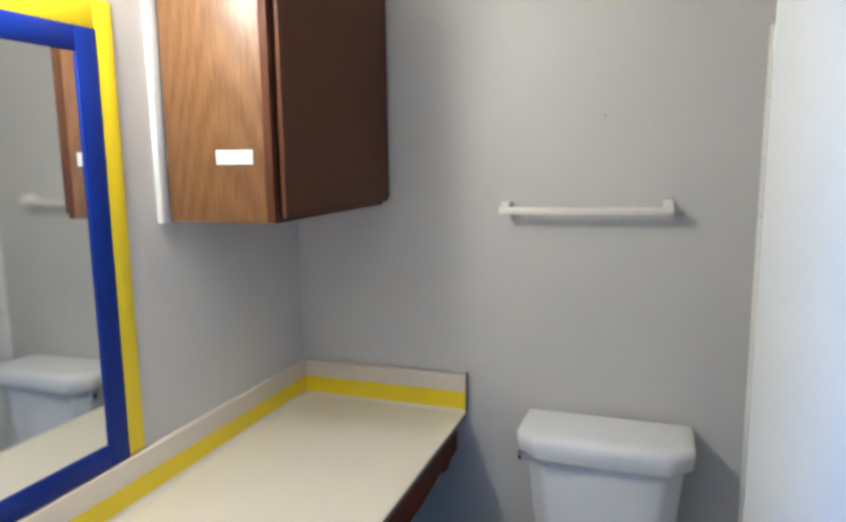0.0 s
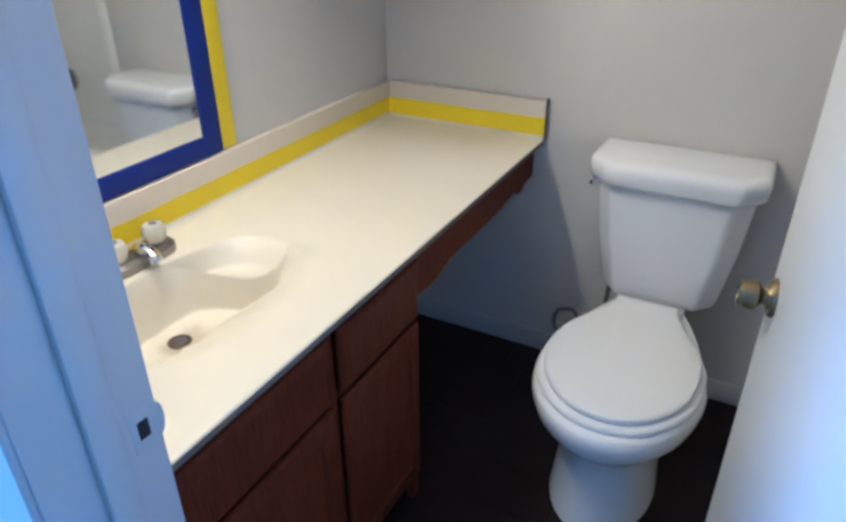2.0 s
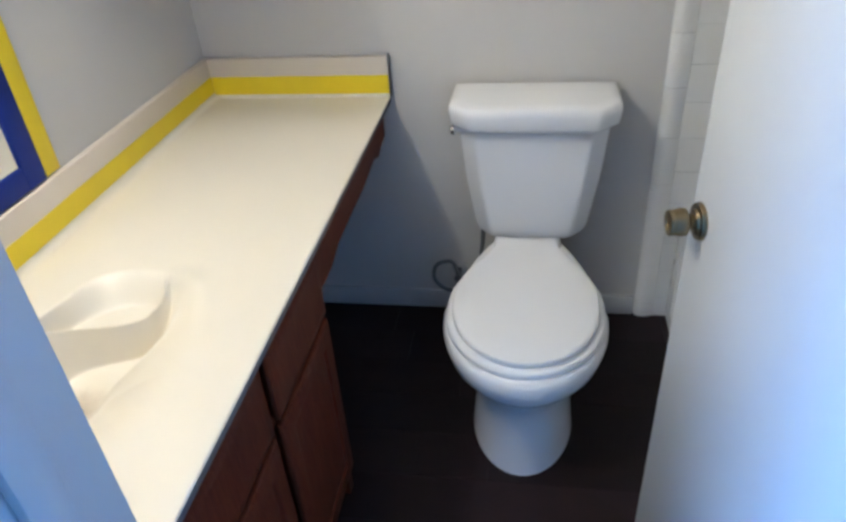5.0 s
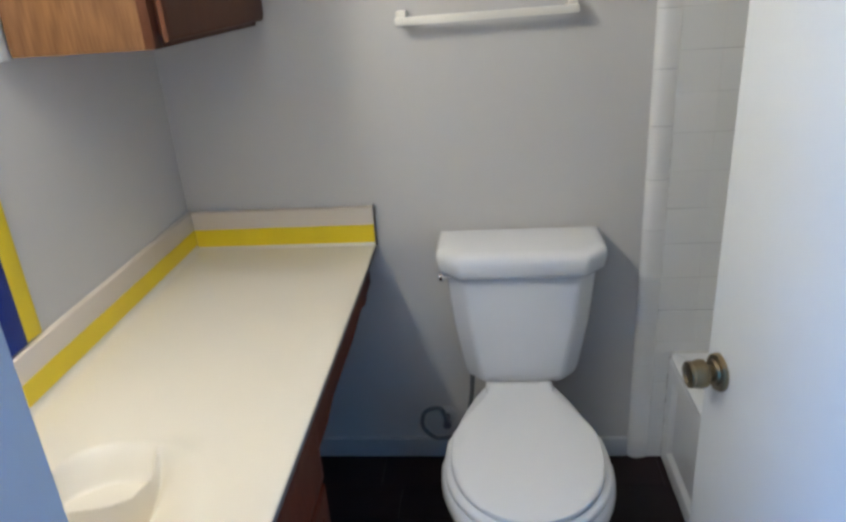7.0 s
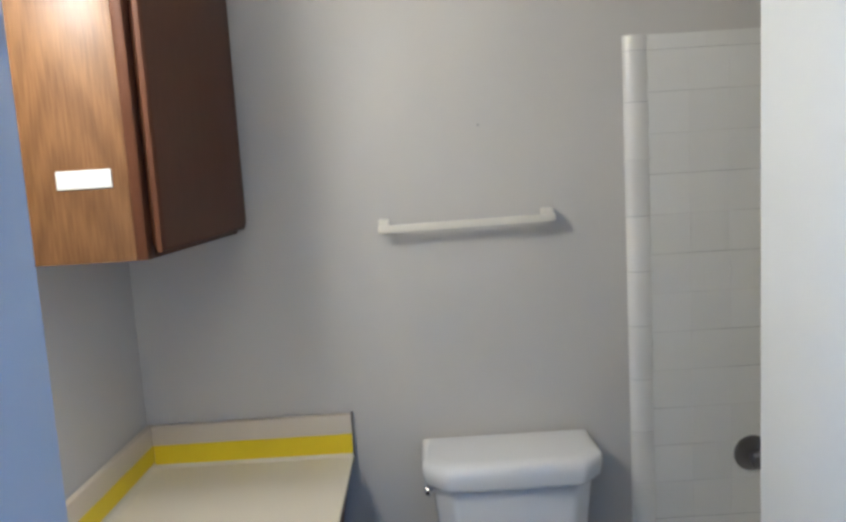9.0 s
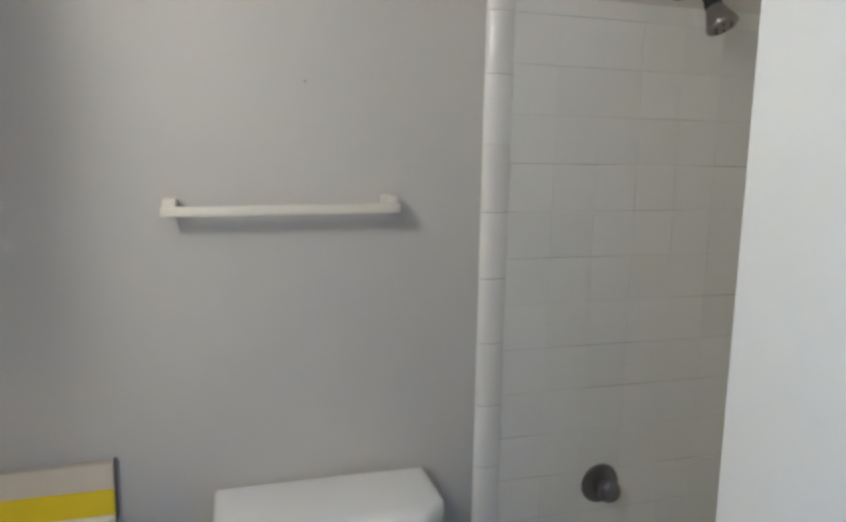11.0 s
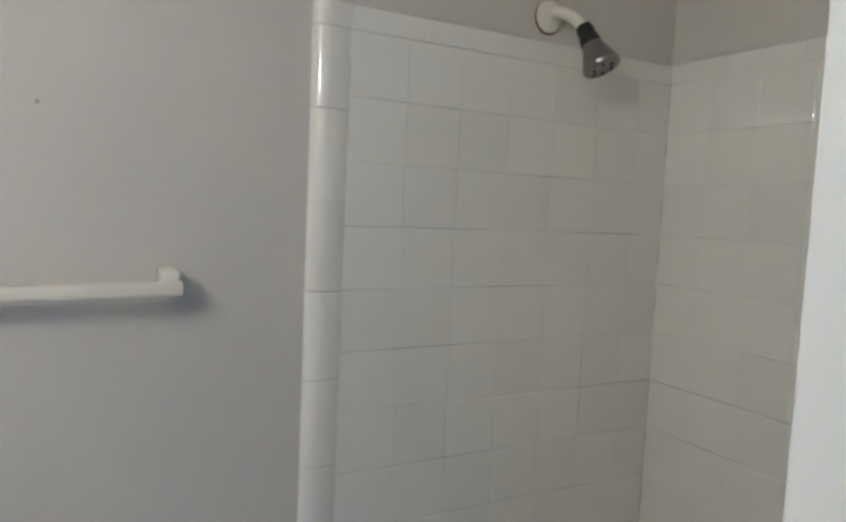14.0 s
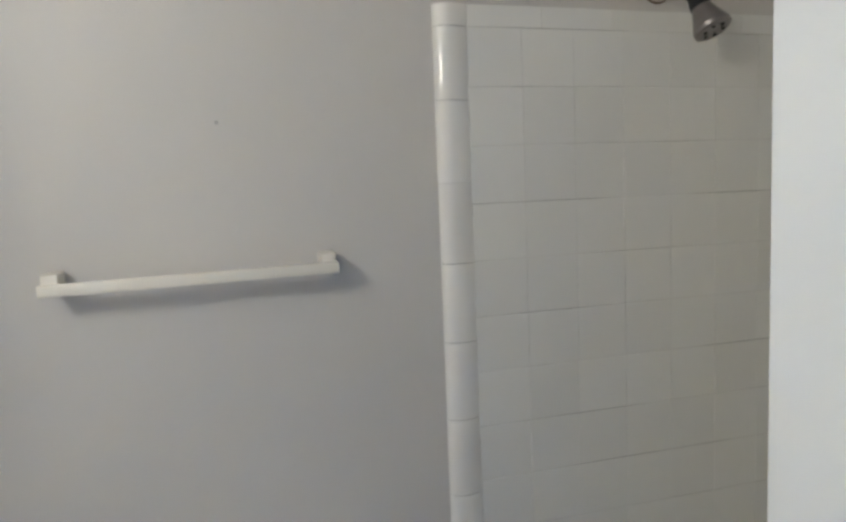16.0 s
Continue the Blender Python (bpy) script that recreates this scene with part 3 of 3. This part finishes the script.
part("side_band", painted_band(Vector((XL + 0.019, YF + 0.004, CT)), Vector((XL + 0.019, -0.010, CT)), 0.018, 0.067, Vector((1, 0, 0))), M_YELLOW, splash, "yellow painted band")
part("back_band", painted_band(Vector((XL + 0.021, -0.008, CT)), Vector((CXF - 0.001, -0.008, CT)), 0.010, 0.065, Vector((0, -1, 0))), M_YELLOW, splash, "yellow painted band")


def cove(p0, p1, out, rad):
    """A concave fillet of cast marble between the top and a splash board, from p0 to p1; out: away from the board."""
    arc = [(0.0, 0.0)] + [(rad - rad * math.cos(a), rad - rad * math.sin(a)) for a in np.linspace(0.0, math.pi / 2, 8)]
    return rings_mesh([[p + out * (d + 0.0003) + Vector((0, 0, h + 0.0005)) for d, h in arc] for p in (p0, p1)])


part("cove", cove(Vector((XL + 0.019, YF + 0.004, CT)), Vector((XL + 0.019, -0.009, CT)), Vector((1, 0, 0)), 0.018), M_COUNTER, splash)
part("cove", cove(Vector((XL + 0.020, -0.008, CT)), Vector((CXF - 0.003, -0.008, CT)), Vector((0, -1, 0)), 0.010), M_COUNTER, splash)
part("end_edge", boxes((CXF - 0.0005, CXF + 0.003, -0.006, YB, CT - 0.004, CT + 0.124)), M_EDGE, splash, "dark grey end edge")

# ---- faucet ----
FY, FX = -1.157, -1.352
fau = thing("faucet", (FX, FY, CT), "chrome faucet with clear acrylic handles", "faucet")


def stadium(cx, cy, hx, hy, z, n=10):
    r = hx
    pts = []
    for k in range(2 * n):
        a = math.pi * k / (n - 1) if k < n else math.pi + math.pi * (k - n) / (n - 1)
        s = 1 if k < n else -1
        pts.append(Vector((cx + r * math.cos(a), cy + s * (hy - r) + r * math.sin(a), z)))
    return pts


part("base", rings_mesh([stadium(FX, FY, 0.036, 0.090, CT + z) if i < 3 else stadium(FX, FY, 0.026, 0.080, CT + z)
                         for i, z in enumerate((0.0, 0.008, 0.018, 0.026))]), M_DULLCHROME, fau)
for s in (-1, 1):
    hnd = part("handle", lathe([(0, 0.024), (0.016, 0.024), (0.020, 0.030), (0.025, 0.042), (0.026, 0.056), (0.022, 0.066), (0, 0.069)],
                               along((FX, FY + s * 0.052, CT), (0, 0, 1)), 8), M_ACRYL, fau, "clear faceted acrylic handle")
    part("handle_cap", lathe([(0, 0.0685), (0.009, 0.0685), (0.008, 0.0712), (0, 0.0718)], along((FX, FY + s * 0.052, CT), (0, 0, 1))), M_CHROME, hnd)
part("spout", tube(curve_points([(FX - 0.010, FY, CT + 0.018), (FX + 0.012, FY - 0.003, CT + 0.034), (FX + 0.036, FY - 0.006, CT + 0.037), (FX + 0.060, FY - 0.009, CT + 0.030), (FX + 0.066, FY - 0.010, CT + 0.020)]), 0.0155), M_CHROME, fau)

# ---- vanity base cabinet with apron over the knee space ----
VX, VY0, VY1, VZ1 = -0.882, YF + 0.004, -0.795, CT - 0.030
van = thing("vanity_cabinet", (XL, VY0, 0), "reddish brown oak vanity cabinet with drawers over doors", "cabinet")
part("carcass", boxes((XL, VX - 0.020, VY1 - 0.016, VY1, 0.0, VZ1), (XL, VX - 0.020, VY0, VY0 + 0.016, 0.0, VZ1), (XL, VX - 0.085, VY0 + 0.016, VY1 - 0.016, 0.0, 0.10),
                      (XL, VX - 0.02, VY0 + 0.016, VY1 - 0.016, 0.10, 0.115)), M_VANITY, van)
VM = -1.143
st = 0.030
part("face_frame", boxes((VX - 0.020, VX, VY0, VY0 + st, 0.09, VZ1), (VX - 0.020, VX, VM - 0.016, VM + 0.016, 0.09, VZ1), (VX - 0.020, VX, VY1 - st, VY1, 0.0, VZ1),
                         (VX - 0.020, VX, VY0 + st, VM - 0.016, VZ1 - 0.020, VZ1), (VX - 0.020, VX, VM + 0.016, VY1 - st, VZ1 - 0.020, VZ1),
                         (VX - 0.020, VX, VY0 + st, VM - 0.016, 0.585, 0.612), (VX - 0.020, VX, VM + 0.016, VY1 - st, 0.585, 0.612),
                         (VX - 0.020, VX, VY0 + st, VM - 0.016, 0.09, 0.12), (VX - 0.020, VX, VM + 0.016, VY1 - st, 0.09, 0.12), bevel=0.001), M_VANITY, van)


def lipped_panel(y0, y1, z0, z1, raised=True):
    """A drawer front or door with a rounded lip, thickness along x."""
    rings = []
    prof = [(0.0005, 0.010), (0.004, 0.002), (0.010, 0.0), (0.015, 0.002), (0.019, 0.010)]
    for dx, o in prof + ([(0.019, 0.048), (0.014, 0.054), (0.018, 0.075)] if raised else [(0.0195, 0.030)]):
        rings.append([Vector((VX + dx, a, b)) for a, b in ((y0 + o, z0 + o), (y1 - o, z0 + o), (y1 - o, z1 - o), (y0 + o, z1 - o))])
    return rings_mesh(rings)


for y0, y1 in ((VY0 + 0.014, VM - 0.014), (VM + 0.016, VY1 - 0.012)):
    part("drawer_front", lipped_panel(y0, y1, 0.606, VZ1 - 0.010, False), M_VANITY, van)
    part("door", lipped_panel(y0, y1, 0.105, 0.592), M_VANITY, van)
# apron with a curved bracket end
bm = bmesh.new()
pts = [(VY1, VZ1), (VY1, VZ1 - 0.128), (-0.72, VZ1 - 0.134), (-0.67, VZ1 - 0.132), (-0.635, VZ1 - 0.121), (-0.60, VZ1 - 0.113), (-0.33, VZ1 - 0.114),
       (-0.175, VZ1 - 0.100), (-0.160, VZ1 - 0.104), (-0.125, VZ1 - 0.118), (-0.095, VZ1 - 0.116), (-0.070, VZ1 - 0.102), (-0.004, VZ1 - 0.098), (-0.004, VZ1)]
fa = [bm.verts.new((VX, a, b)) for a, b in pts]
fb = [bm.verts.new((VX - 0.02, a, b)) for a, b in pts]
bm.faces.new(fa)
bm.faces.new(list(reversed(fb)))
for i in range(len(pts)):
    j = (i + 1) % len(pts)
    bm.faces.new((fa[i], fb[i], fb[j], fa[j]))
part("apron", bm, M_VANITY, van, "brown wooden apron under the countertop")

# ---- toilet ----
TX = -0.434
toi = thing("toilet", (TX, -0.4, 0), "white porcelain toilet with closed lid", "toilet")


def egg(z, yb, yf, hw, back=0.62, n=40, p=2.0):
    """An egg-shaped ring: narrow at the tank, full towards the front."""
    ym = yf + (yb - yf) * 0.40
    out = []
    for k in range(n):
        a = 2 * math.pi * k / n
        c, s = math.cos(a), math.sin(a)
        if s < 0:
            y, w = ym + (ym - yf) * s, hw * c
        else:
            y = ym + (yb - ym) * s
            w = hw * (back + (1 - back) * (1 - s) ** 0.8) * math.copysign(abs(c) ** 0.72, c)
        out.append(Vector((TX + w, y, z)))
    return out


part("bowl", rings_mesh([egg(0.0, -0.16, -0.724, 0.143, 0.85), egg(0.02, -0.16, -0.720, 0.141, 0.85), egg(0.10, -0.17, -0.702, 0.135, 0.85), egg(0.19, -0.17, -0.692, 0.134, 0.85),
                         egg(0.240, -0.16, -0.704, 0.146, 0.8), egg(0.280, -0.13, -0.746, 0.182, 0.74), egg(0.325, -0.10, -0.780, 0.209, 0.7), egg(0.360, -0.09, -0.790, 0.217, 0.66),
                         egg(0.381, -0.09, -0.787, 0.215, 0.66), egg(0.389, -0.09, -0.780, 0.209, 0.66), egg(0.392, -0.09, -0.768, 0.202, 0.66)]), M_PORC, toi, angle=48)
def lid_ring(z, o):
    """The outline of seat and lid, drawn in by o: a full round front and a waisted neck towards the hinges."""
    yb, yf, hw, n = -0.198 - o * 0.5, -0.766 + o, 0.206 - o, 48
    ym = yf + (yb - yf) * 0.42
    out = []
    for k in range(n):
        a = 2 * math.pi * k / n
        c, s = math.cos(a), math.sin(a)
        if s < 0:
            out.append(Vector((TX + hw * c, ym + (ym - yf) * s, z)))
            continue
        # shoulders that swing in to a neck half as wide
        t = min(1.0, s / 0.94)
        w = hw * (1.0 - 0.50 * smooth(0.18, 1.0, t) - 0.05 * t * t)
        out.append(Vector((TX + w * max(-1.0, min(1.0, c / 0.34)), ym + (yb - ym) * t, z)))
    return out


part("seat", rings_mesh([lid_ring(0.3925, 0.002), lid_ring(0.396, 0.0), lid_ring(0.403, 0.0005), lid_ring(0.408, 0.003), lid_ring(0.4118, 0.009), lid_ring(0.4134, 0.018)]), M_SEAT, toi, angle=48)
part("lid", rings_mesh([lid_ring(0.4138, 0.0185), lid_ring(0.4160, 0.0165), lid_ring(0.4245, 0.016), lid_ring(0.4300, 0.019), lid_ring(0.4325, 0.030),
                        lid_ring(0.4340, 0.060), lid_ring(0.4350, 0.110)]), M_SEAT, toi, angle=48)
for s in (-1, 1):
    part("hinge", boxes((TX + s * 0.072 - 0.016, TX + s * 0.072 + 0.016, -0.204, -0.184, 0.394, 0.424), bevel=0.006), M_SEAT, toi, angle=48)


def tank_ring(z, hw, y0, y1, ch, r=0.013):
    """A tank outline with flat chamfers at its front corners, their edges softened."""
    poly = [Vector(p) for p in ((-hw, y1), (-hw, y0 + ch), (-hw + ch, y0), (hw - ch, y0), (hw, y0 + ch), (hw, y1))]
    pts = [poly[0]]
    for a, b, c in zip(poly, poly[1:], poly[2:]):
        p, q = b + (a - b).normalized() * r, b + (c - b).normalized() * r
        pts += [p * (1 - t) ** 2 + b * 2 * t * (1 - t) + q * t * t for t in (0.0, 0.25, 0.5, 0.75, 1.0)]
    return [Vector((TX + 0.008 + p.x, p.y, z)) for p in pts + [poly[-1]]]


part("tank", rings_mesh([tank_ring(0.408, 0.135, -0.155, -0.020, 0.05), tank_ring(0.416, 0.161, -0.170, -0.014, 0.05), tank_ring(0.44, 0.170, -0.176, -0.010, 0.05), tank_ring(0.60, 0.195, -0.186, -0.008, 0.05),
                         tank_ring(0.79, 0.213, -0.194, -0.006, 0.05)]), M_PORC, toi, angle=48)
part("tank_lid", rings_mesh([tank_ring(0.768, 0.212, -0.204, -0.003, 0.055), tank_ring(0.773, 0.227, -0.215, -0.002, 0.058), tank_ring(0.780, 0.232, -0.220, -0.002, 0.06), tank_ring(0.814, 0.236, -0.222, -0.002, 0.06), tank_ring(0.830, 0.234, -0.218, -0.002, 0.06),
                             tank_ring(0.838, 0.226, -0.208, -0.006, 0.058), tank_ring(0.8405, 0.204, -0.18, -0.02, 0.05)]), M_PORC, toi, angle=48)
part("flush_lever", lathe([(0, -0.01), (0.009, -0.01), (0.009, 0.008), (0.013, 0.012), (0.015, 0.019), (0.011, 0.027), (0, 0.029)], along((TX - 0.198, -0.150, 0.757), (-1, -0.3, 0))), M_CHROME, toi, "chrome flush lever")
part("neck", boxes((TX - 0.10, TX + 0.10, -0.20, -0.04, 0.36, 0.409), bevel=0.012), M_PORC, toi)

# water supply: wall flange, valve and looped hose
sup = thing("supply_valve", (-0.66, YB, 0.17), "grey water supply valve with looped hose", "valve")
part("flange", lathe([(0, 0), (0.030, 0), (0.027, 0.006), (0.012, 0.009), (0, 0.009)], along((-0.665, YB, 0.17), (0, -1, 0))), M_BASE, sup)
part("valve", lathe([(0, 0.009), (0.009, 0.009), (0.009, 0.045), (0.014, 0.046), (0.014, 0.066), (0, 0.068)], along((-0.665, YB, 0.17), (0, -1, 0))), M_DARKMETAL, sup)
part("hose", tube(curve_points([(-0.665, -0.045, 0.18), (-0.685, -0.05, 0.235), (-0.735, -0.055, 0.225), (-0.745, -0.055, 0.165), (-0.695, -0.06, 0.125), (-0.62, -0.065, 0.16), (-0.585, -0.075, 0.27), (-0.572, -0.085, 0.415)], 10), 0.007), M_HOSE, sup)

# ---- bathtub ----
TUX, TUH = 0.045, 0.405
tub = thing("bathtub", (TUX, YF, 0), "white enamelled bathtub with a panelled apron", "bathtub")


def oval(z, x0, x1, y0, y1, n=48, p=5.0):
    cx, cy, hx, hy = (x0 + x1) / 2, (y0 + y1) / 2, (x1 - x0) / 2, (y1 - y0) / 2
    out = []
    for k in range(n):
        a = 2 * math.pi * k / n
        c, s = math.cos(a), math.sin(a)
        out.append(Vector((cx + hx * math.copysign(abs(c) ** (2 / p), c), cy + hy * math.copysign(abs(s) ** (2 / p), s), z)))
    return out


ty0, ty1, tx1 = YF + 0.002, -0.001, 0.751
part("shell", rings_mesh([oval(TUH - 0.02, TUX, tx1, ty0, ty1, p=60), oval(TUH - 0.004, TUX, tx1, ty0, ty1, p=60), oval(TUH, TUX + 0.006, tx1, ty0, ty1, p=60),
                          oval(TUH - 0.002, TUX + 0.065, tx1 - 0.05, ty0 + 0.08, ty1 - 0.09, p=6), oval(TUH - 0.012, TUX + 0.078, tx1 - 0.06, ty0 + 0.09, ty1 - 0.10, p=5),
                          oval(0.20, TUX + 0.10, tx1 - 0.085, ty0 + 0.20, ty1 - 0.13, p=4), oval(0.09, TUX + 0.14, tx1 - 0.12, ty0 + 0.30, ty1 - 0.18, p=4), oval(0.07, TUX + 0.2, tx1 - 0.2, ty0 + 0.38, ty1 - 0.26, p=3)],
                         close_start=False), M_TUB, tub, angle=50)
# apron with a recessed panel
rings = []
for x, o in ((TUX + 0.05, 0.0), (TUX + 0.004, 0.0), (TUX, 0.004), (TUX, 0.055), (TUX + 0.012, 0.075), (TUX + 0.012, 0.12)):
    rings.append([Vector((x, a, b)) for a, b in ((ty0 + o, o), (ty1 - o, o), (ty1 - o, TUH - 0.02 - o), (ty0 + o, TUH - 0.02 - o))])
part("apron", rings_mesh(rings), M_TUB, tub, "white apron with recessed panel")

part("caulk", tube([(TUX + 0.004, ty1 - 0.001, TUH + 0.001), (tx1 - 0.004, ty1 - 0.001, TUH + 0.001), (tx1 - 0.003, ty1 - 0.004, TUH + 0.001), (tx1 - 0.003, ty0 + 0.01, TUH + 0.001)], 0.004, 8), M_GROUT, tub, "grey caulk bead")

# ---- shower head ----
sh = thing("shower_head", (0.415, YB, 1.959), "dark chrome shower head on a cream arm", "shower head")
part("flange", lathe([(0, 0), (0.031, 0), (0.030, 0.006), (0.021, 0.014), (0.013, 0.017), (0, 0.017)], along((0.415, YB, 1.959), (0, -1, 0))), M_CREAM, sh)
arm = curve_points([(0.415, YB, 1.959), (0.416, -0.02, 1.9615), (0.424, -0.056, 1.944), (0.433, -0.082, 1.916)])
part("flange_rust", lathe([(0, 0.0), (0.0325, 0.0), (0.0320, 0.0025), (0, 0.0025)], along((0.415, YB, 1.957), (0, -1, 0))), M_RUST, sh, "rusty flange rim")
part("arm", tube(arm, 0.0105), M_CREAM, sh, "cream painted shower arm")
ax = Vector((0.20, -0.42, -0.88)).normalized()
hd = part("head", lathe([(0, 0.030), (0.0185, 0.030), (0.021, 0.038), (0.031, 0.064), (0.0355, 0.074), (0.035, 0.081), (0.030, 0.084), (0, 0.082)], along((0.4325, -0.080, 1.918), ax)), M_DULLCHROME, sh, "dull chrome spray head")
part("swivel", lathe([(0, -0.010), (0.0135, -0.010), (0.0165, 0.000), (0.0155, 0.010), (0.0185, 0.018), (0.0195, 0.030), (0.0, 0.0315)], along((0.4325, -0.080, 1.918), ax)), M_BLACK, sh, "black swivel collar")
fm = along((0.4325, -0.080, 1.918), ax)
for k in range(6):
    a = k * math.pi / 3
    part("nozzle", lathe([(0, 0.080), (0.0042, 0.080), (0.0035, 0.0855), (0, 0.086)], fm @ Matrix.Translation((0.019 * math.cos(a), 0.019 * math.sin(a), 0)), 8), M_BLACK, hd)

# ---- tub valve on the end wall ----
tv = thing("tub_valve", (0.278, 0.0, 0.735), "dark metal bathtub valve with a round plate", "valve")
vm = along((0.278, 0.0, 0.735), (0, -1, 0))
part("plate", lathe([(0, 0), (0.052, 0), (0.050, 0.005), (0.026, 0.012), (0, 0.012)], vm), M_DARKMETAL, tv)
part("handle", lathe([(0, 0.010), (0.014, 0.010), (0.014, 0.030), (0.026, 0.034), (0.029, 0.052), (0.022, 0.062), (0, 0.063)], vm, 10), M_DARKMETAL, tv, "dark metal valve handle")

# ---- tiled bath surround, piece by piece ----
P, G, GX, TZ = 0.1095, 0.0014, 0.00025, 1.867
surround = {}
for name, dims, lab in (("tile_wall_end", (-0.060, XR, 0.0008, YB, 0.0, TZ + 0.038), "white glazed square tiles on the shower end wall"),
                        ("tile_wall_side", (0.7519, XR, YF, 0.001, TUH, TZ + 0.038), "white glazed square tiles along the bathtub")):
    surround[name] = tagged(mesh_object(name, boxes(dims), M_GROUT), lab, "tiled wall", kind="structure")


def pillow(w, h, t, b=0.0014):
    """A tile of width w and height h, lying in xz, its glazed face towards -y."""
    bm = bmesh.new()
    rings = []
    for y, o in ((0.003, 0.0), (-t + b * 0.5, 0.0), (-t + b * 0.12, b * 0.4), (-t, b * 1.2)):
        q = o * 0.3     # the tiles butt side to side, the courses stand a little apart
        rings.append([bm.verts.new(p) for p in ((q, y, o), (w - q, y, o), (w - q, y, h - o), (q, y, h - o))])
    for a, c in zip(rings, rings[1:]):
        for i in range(4):
            bm.faces.new((a[i], a[(i + 1) % 4], c[(i + 1) % 4], c[i]))
    bm.faces.new(rings[-1])
    bmesh.ops.recalc_face_normals(bm, faces=bm.faces)
    if bm.faces[-1].normal.y > 0:
        bmesh.ops.reverse_faces(bm, faces=bm.faces)
    return bm


tile_meshes = {}


def tile(parent, w, h, m, material=None, name="tile"):
    key = (round(w, 4), round(h, 4), material)
    if key not in tile_meshes:
        me = bpy.data.meshes.new("tile")
        bm = pillow(w, h, 0.0035)
        bm.to_mesh(me)
        bm.free()
        me.shade_smooth()
        me.set_sharp_from_angle(angle=radians(4))
        me.materials.append(material or M_TILE)
        tile_meshes[key] = me
    ob = new(name, tile_meshes[key])
    ob.parent = parent
    ob.matrix_basis = m
    return ob


rng = random.Random(4)


def tilt():
    return Matrix.Rotation(radians(rng.uniform(-0.15, 0.15)), 4, "X") @ Matrix.Rotation(radians(rng.uniform(-0.15, 0.15)), 4, "Z")


def tile_field(parent, base, length):
    """Rows and columns from the top strip down; base puts local x along the wall."""
    u = 0.0
    while u < length - 0.01:
        w = min(P - GX, length - u)
        z = TZ
        while z > TUH + 0.012:
            h = min(P - G, z - TUH - G)
            tile(parent, w, h, base @ Matrix.Translation((u, 0, z - h)) @ tilt())
            z -= P
        u += P
    u = 0.0
    while u < length - 0.01:
        w = min(0.1525 - GX, length - u)
        tile(parent, w, 0.0395, base @ Matrix.Translation((u, 0, TZ + G)) @ tilt(), name="edge_tile")
        u += 0.1525


tile_field(surround["tile_wall_end"], Matrix.Translation((0.0, 0.0035, 0)), 0.7505)
tile_field(surround["tile_wall_side"], Matrix.Translation((0.7545, -0.001, 0)) @ Matrix.Rotation(radians(-90), 4, "Z"), 1.595)


def cap_tile(z0, z1):
    prof = [(-0.064, 0.0115)] + [(-0.064 + 0.027 * (1 - math.cos(a)), 0.0115 - 0.0205 * math.sin(a)) for a in np.linspace(0.15, math.pi / 2, 8)] + \
           [(-0.020, -0.0075), (-0.008, -0.003), (-0.0016, -0.001), (-0.0016, 0.0115)]
    lo = [Vector((a, b, z0)) for a, b in prof]
    hi = [Vector((a, b, z1)) for a, b in prof]
    return rings_mesh([lo, hi])


cuts = [TZ + 0.041, TZ, 1.733] + [1.733 - 0.1525 * k for k in range(1, 12)]
cuts = [c for c in cuts if c > 0.02] + [0.0]
for hi, lo in zip(cuts, cuts[1:]):
    ob = mesh_object("cap_tile", cap_tile(lo + 0.0006, hi - 0.0006), M_CAPTILE)
    ob.parent = surround["tile_wall_end"]
# plain tiles between the bathtub and the cap column
z = TUH
while z > 0.01:
    h = min(P - G, z)
    tile(surround["tile_wall_end"], 0.043, h, Matrix.Translation((0.0, 0.0035, z - h)))
    z -= P

# floor planks along the room
fl = bpy.data.objects["floor"]
pw, pl = 0.152, 0.914
rngf = random.Random(9)
k = 0
y = YB
while y > YF + 0.001:
    w = min(pw - 0.0012, y - YF)
    x = XL - rngf.uniform(0.0, 0.8)
    while x < XR:
        a, b = max(x, XL), min(x + pl - 0.0012, XR)
        if b - a > 0.01:
            ob = mesh_object("plank", boxes((a, b, y - w, y, -0.004, 0.0)), M_FLOOR, smooth=False)
            ob.parent = fl
        x += pl
    y -= pw
